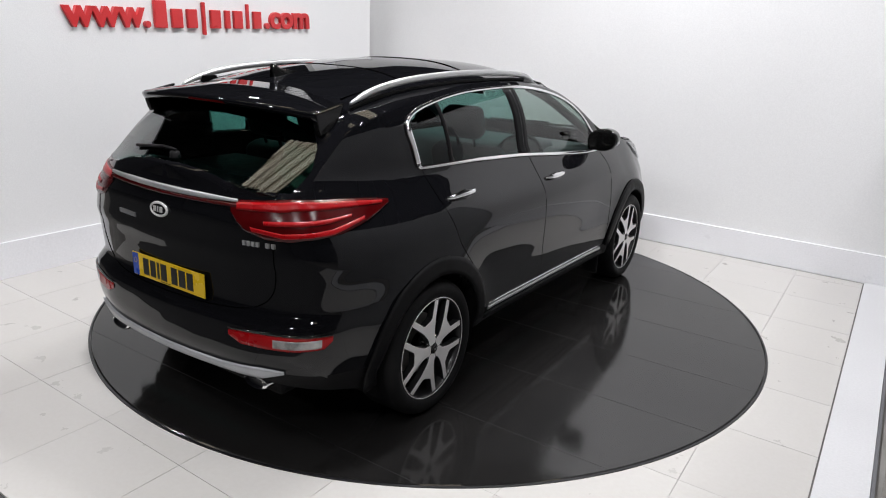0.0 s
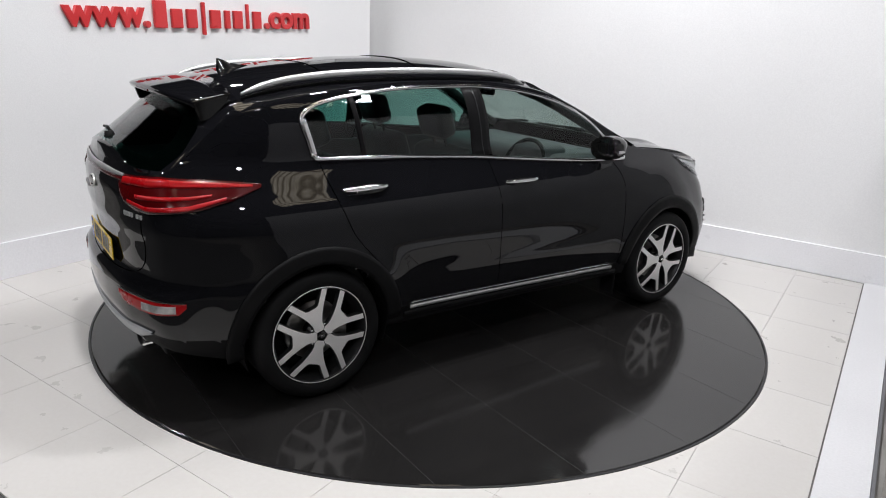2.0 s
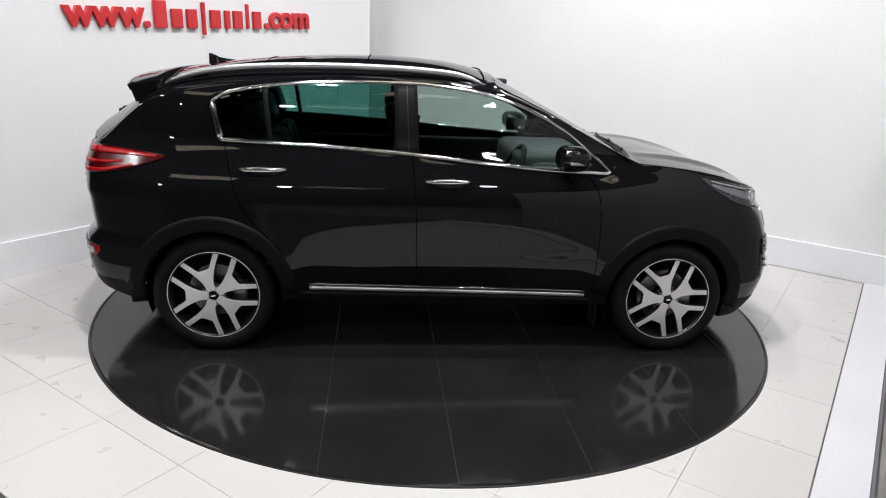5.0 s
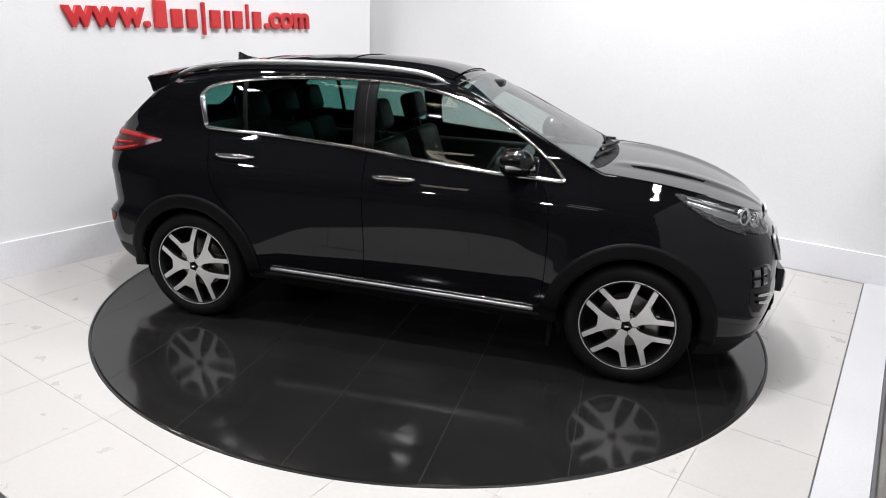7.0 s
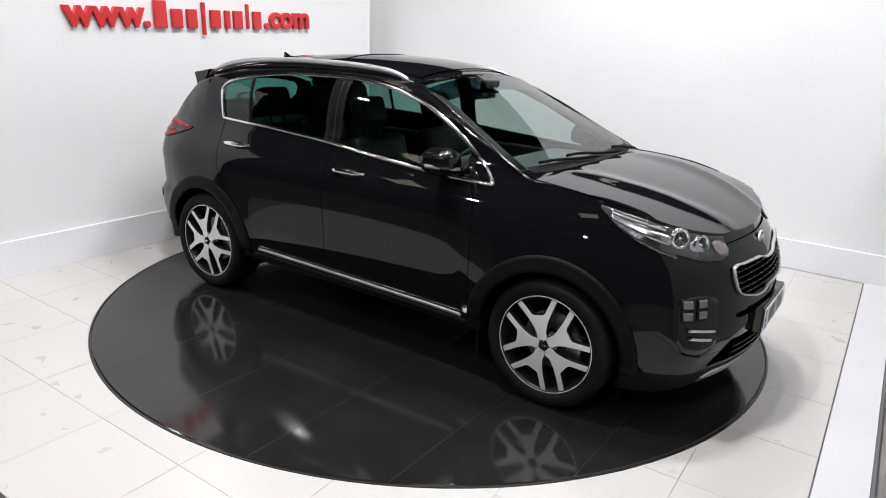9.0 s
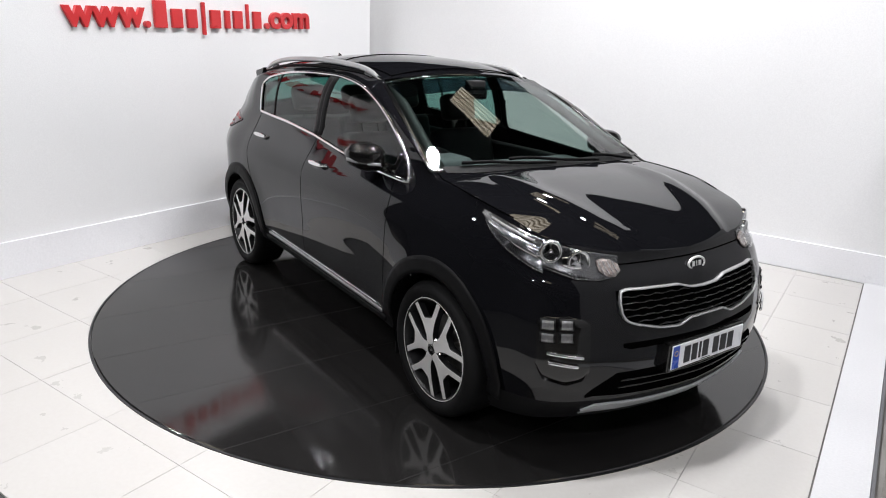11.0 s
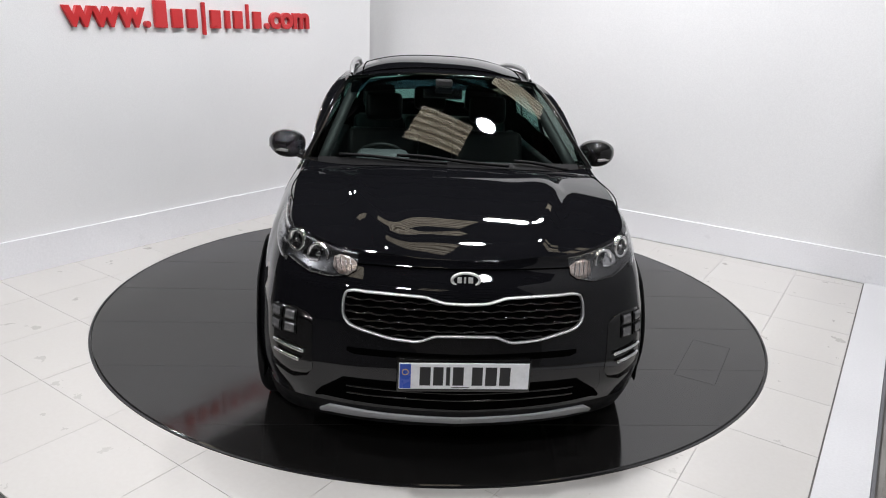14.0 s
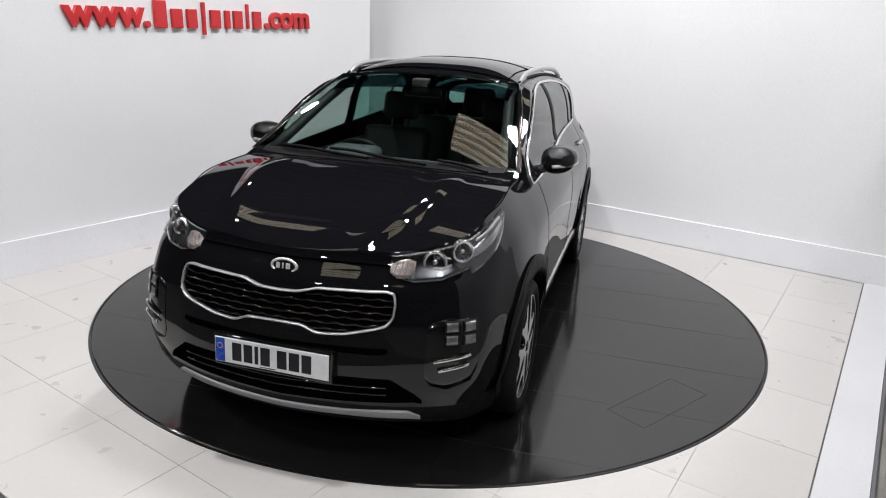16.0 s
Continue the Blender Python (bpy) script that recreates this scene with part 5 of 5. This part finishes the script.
def shade_band():
    """The tinted strip along the top of the windscreen, on its inner face."""
    nx, ny = 6, 24
    vs = [(x, y, top_z(x, y) - 0.010) for x in np.linspace(0.30, 0.45, nx) for y in np.linspace(-0.56, 0.56, ny)]
    fs = [(a * ny + b, (a + 1) * ny + b, (a + 1) * ny + b + 1, a * ny + b + 1) for a in range(nx - 1) for b in range(ny - 1)]
    grid_mesh("shade_band", vs, fs, GLASS_BAND, car, "dark tinted band along the top of the windscreen", True)


shade_band()
for s in (-1, 1):
    pillar = [Vector((x, s * y, top_z(x, y) - 0.042)) for x, y in ((1.02, 0.675), (0.85, 0.645), (0.68, 0.61), (0.5, 0.575), (0.34, 0.545), (0.2, 0.53))]
    part("pillar_trim", tube(pillar, 0.030, 8), CABIN, car, "black inner trim of the screen pillar", True)


def cowl_and_wipers():
    bm = bmesh.new()
    rows = []
    for k in range(31):
        y = -0.69 + 1.38 * k / 30
        q = (y / 0.69) ** 2
        a, b = 1.185 - 0.10 * q, 1.095 - 0.055 * q
        rows.append([bm.verts.new((a, y, top_z(a, y) + 0.003)), bm.verts.new(((a + b) / 2, y, top_z((a + b) / 2, y) + 0.004)), bm.verts.new((b, y, top_z(b, y) + 0.003))])
    for a, b in zip(rows, rows[1:]):
        for j in range(2):
            bm.faces.new((a[j], b[j], b[j + 1], a[j + 1]))
    part("cowl_panel", bm, PLASTIC, car, "black cowl panel under the windscreen", True)
    for pts in ([(1.16, -0.02), (1.12, -0.20), (1.08, -0.42), (1.06, -0.58)], [(1.17, 0.30), (1.13, 0.12), (1.085, -0.12), (1.075, -0.28)], [(1.14, 0.62), (1.10, 0.48), (1.09, 0.34)]):
        line = [Vector((p.x, p.y, top_z(p.x, p.y) + 0.020)) for p in curve_through([(a, b, 0) for a, b in pts], 6)]
        part("wiper", tube(line, 0.009, 6), PLASTIC, car, "black windscreen wiper", True)
    # dark ceramic border round the screen
    edge = dense(SCREEN[:], 0.04, True)
    path = [Vector((x, y, top_z(x, y) - 0.001)) for x, y in edge]
    part("screen_border", strip(path, [Vector((0.5, 0, 0.85))] * len(path), 0.014, 0.0035, True), GLOSS_BLACK, car, "black border round the windscreen", True)
    # opaque printed border on the inner face of the tailgate glass
    ring = dense(BACKLIGHT, 0.05, True)
    vs = [(x, y, top_z(x, y) - 0.030) for x, y in ring]
    vs += [(u, v, top_z(u, v) - 0.034) for u, v in ((-1.905 + (x + 1.905) * 0.70, y * 0.74) for x, y in ring)]
    n = len(ring)
    grid_mesh("window_border", vs, [(k, (k + 1) % n, n + (k + 1) % n, n + k) for k in range(n)], GLOSS_BLACK, car, "black printed border of the tailgate glass")


cowl_and_wipers()

# ---- the cabin ----


def cushion(lo, hi, m=None, r=0.05):
    bm = boxed(lo, hi, 0, None)
    bmesh.ops.bevel(bm, geom=bm.edges[:], offset=r, segments=3, affect="EDGES", profile=0.5)
    if m is not None:
        bm.transform(m)
    return bm


def seat(x, y, wide):
    s = new("seat", None)
    s.parent = car
    s["label"] = "black leather car seat with headrest"
    part("base", cushion((x - 0.02, y - wide, 0.42), (x + 0.52, y + wide, 0.62)), LEATHER, s, smooth=True)
    lean = Matrix.Translation((x, y, 0.58)) @ Matrix.Rotation(radians(-18), 4, "Y")
    part("backrest", cushion((-0.10, -wide, 0), (0.05, wide, 0.62), lean), LEATHER, s, smooth=True)
    part("headrest", cushion((-0.08, -0.13, 0.68), (0.04, 0.13, 0.87), lean, 0.04), LEATHER, s, smooth=True)
    for d in (-0.06, 0.06):
        part("headrest_post", boxed((-0.03, d - 0.006, 0.58), (-0.018, d + 0.006, 0.70), 0, lean), CABIN, s)


def cabin():
    seat(-0.05, -0.37, 0.25)
    seat(-0.05, 0.37, 0.25)
    for y in (-0.42, 0.0, 0.42):
        seat(-0.90, y, 0.205)
    part("cabin_floor", boxed((-1.9, -0.72, 0.34), (1.15, 0.72, 0.40)), CABIN, car)
    part("boot_floor", boxed((-2.0, -0.66, 0.70), (-1.15, 0.66, 0.74)), CABIN, car)
    part("load_cover", boxed((-1.88, -0.62, 1.08), (-1.22, 0.62, 1.095), 0.004), CABIN, car)
    for sg in (-1, 1):
        part("door_lining", cushion((-1.25, sg * 0.70 - 0.03, 0.45), (0.95, sg * 0.70 + 0.03, 1.06), None, 0.02), CABIN, car, smooth=True)
    dash = cushion((0.50, -0.70, 0.72), (1.06, 0.70, 1.085), None, 0.07)
    part("dashboard", dash, DASH, car, "black dashboard", True)
    part("instrument_hood", cushion((0.45, -0.52, 0.98), (0.70, -0.20, 1.135), None, 0.05), DASH, car, smooth=True)
    wh = new("steering_wheel", None)
    wh.parent = car
    wh["label"] = "black leather steering wheel"
    m = Matrix.Translation((0.42, -0.37, 0.99)) @ Matrix.Rotation(radians(-66), 4, "Y")
    ring = [Vector((0.185 * math.cos(q), 0.185 * math.sin(q), 0)) for q in (2 * math.pi * k / 32 for k in range(32))]
    bm = tube(ring, 0.015, 8, True)
    bm.transform(m)
    part("rim", bm, LEATHER, wh, smooth=True)
    part("boss", cushion((-0.07, -0.09, -0.03), (0.07, 0.09, 0.02), m, 0.025), CABIN, wh, smooth=True)
    part("spoke", boxed((-0.02, -0.18, -0.01), (0.02, 0.18, 0.005), 0.004, m), SATIN, wh)
    mi = part("inner_mirror", cushion((0.325, -0.12, 1.43), (0.355, 0.12, 1.495), None, 0.014), GLOSS_BLACK, car, "interior mirror", True)
    part("mirror_mount", boxed((0.33, -0.05, 1.47), (0.42, 0.05, 1.55), 0.01), CABIN, car)
    part("centre_console", cushion((-0.15, -0.11, 0.4), (0.6, 0.11, 0.72), None, 0.03), CABIN, car, smooth=True)
    # roof lining just under the skin
    vs, fs = [], []
    xs, ys = np.linspace(-1.62, 0.20, 20), np.linspace(-0.54, 0.54, 12)
    for x in xs:
        for y in ys:
            vs.append((x, y, top_z(x, y) - 0.03))
    for i in range(19):
        for j in range(11):
            a = i * 12 + j
            fs.append((a, a + 1, a + 13, a + 12))
    grid_mesh("headlining", vs, fs, CABIN, car, "dark headlining")
    # floor pan
    part("floor_pan", boxed((-2.0, -0.56, 0.24), (2.0, 0.56, 0.33), 0.02), PLASTIC, car)
    part("floor_pan", boxed((-0.90, -0.80, 0.25), (0.90, 0.80, 0.335), 0.02), PLASTIC, car)


cabin()
# ---- floor tiles ----


def tiles():
    """Cream tiles on a slightly skewed grid, cut round the turntable and at the threshold."""
    pitch, joint = 0.593, 0.0022
    xs = [0.311 + pitch * k for k in range(-6, 4)]
    left_rows = [-2.90] + [-2.36, -1.84, -1.28, -0.70, -0.11, 0.48, 1.07, 1.66, 2.25, 2.622]
    right_rows = [-2.90] + [0.10 - 0.593 * k for k in range(5, 0, -1)] + [0.10, 0.695, 1.288, 1.882, 2.47, 2.622]
    cells = []
    for a, b in zip(xs, xs[1:] + [9.0]):
        rows = left_rows if a < 0.5 else right_rows
        for c, d in zip(rows, rows[1:]):
            cells.append((a, b, c, d))
    hole = RADIUS + 0.016

    def inside(poly, keep):
        res = []
        for p, q in zip(poly, poly[1:] + poly[:1]):
            kp, kq = keep(p), keep(q)
            if kp >= 0:
                res.append(p)
            if (kp >= 0) != (kq >= 0):
                t = kp / (kp - kq)
                res.append((p[0] + (q[0] - p[0]) * t, p[1] + (q[1] - p[1]) * t))
        return res

    for a, b, c, d in cells:
        j = joint / 2
        n = 14
        ring = [(a + j + (b - a - joint) * k / n, c + j) for k in range(n)] + [(b - j, c + j + (d - c - joint) * k / n) for k in range(n)]
        ring += [(b - j - (b - a - joint) * k / n, d - j) for k in range(n)] + [(a + j, d - j - (d - c - joint) * k / n) for k in range(n)]
        ring = [(u + LEAN * 0.9 * v, v) for u, v in ring]
        ring = inside(ring, lambda p: p[0] - on_left(p[1]) - 0.021)
        ring = inside(ring, lambda p: plinth_x(p[1]) - 0.002 - p[0]) if ring else ring
        if len(ring) < 3:
            continue
        far = [math.hypot(*p) for p in ring]
        if max(far) < hole:
            continue
        if min(far) < hole:
            # cut away the part under the turntable with the chords of its rim
            kept = ring
            pts = []
            m = len(kept)
            for i in range(m):
                p, q = kept[i], kept[(i + 1) % m]
                fp, fq = math.hypot(*p) - hole, math.hypot(*q) - hole
                if fp >= 0:
                    pts.append(p)
                if (fp >= 0) != (fq >= 0):
                    t = fp / (fp - fq)
                    s = (p[0] + (q[0] - p[0]) * t, p[1] + (q[1] - p[1]) * t)
                    s = (s[0] * hole / math.hypot(*s), s[1] * hole / math.hypot(*s))
                    pts.append(s)
                    if fp >= 0:
                        # leaving outwards to inwards: follow the rim to where the outline comes out again
                        k = (i + 1) % m
                        for _ in range(m):
                            u, v = kept[k], kept[(k + 1) % m]
                            fu, fv = math.hypot(*u) - hole, math.hypot(*v) - hole
                            if fu < 0 <= fv:
                                t = fu / (fu - fv)
                                e = (u[0] + (v[0] - u[0]) * t, u[1] + (v[1] - u[1]) * t)
                                break
                            k = (k + 1) % m
                        q0, q1 = math.atan2(s[1], s[0]), math.atan2(e[1], e[0])
                        dq = (q1 - q0 + math.pi) % (2 * math.pi) - math.pi
                        for h in range(1, 12):
                            q2 = q0 + dq * h / 12
                            pts.append((hole * math.cos(q2), hole * math.sin(q2)))
            ring = pts
        if len(ring) < 3:
            continue
        lift = random.uniform(-0.0006, 0.0)
        ob = part("tile", slab(ring, -0.011, lift), TILE, base)


tiles()


def motions():
    for ob, dx, dy, z in ((table, 0, 0, 0), (car, CAR_X, CAR_Y, DECK_Z)):
        rows = []
        for t, a in TURN:
            q = radians(a)
            rows.append((t, pose(dx * math.cos(q) - dy * math.sin(q), dx * math.sin(q) + dy * math.cos(q), z, 0, 0, a)))
        walk(ob, rows)


motions()
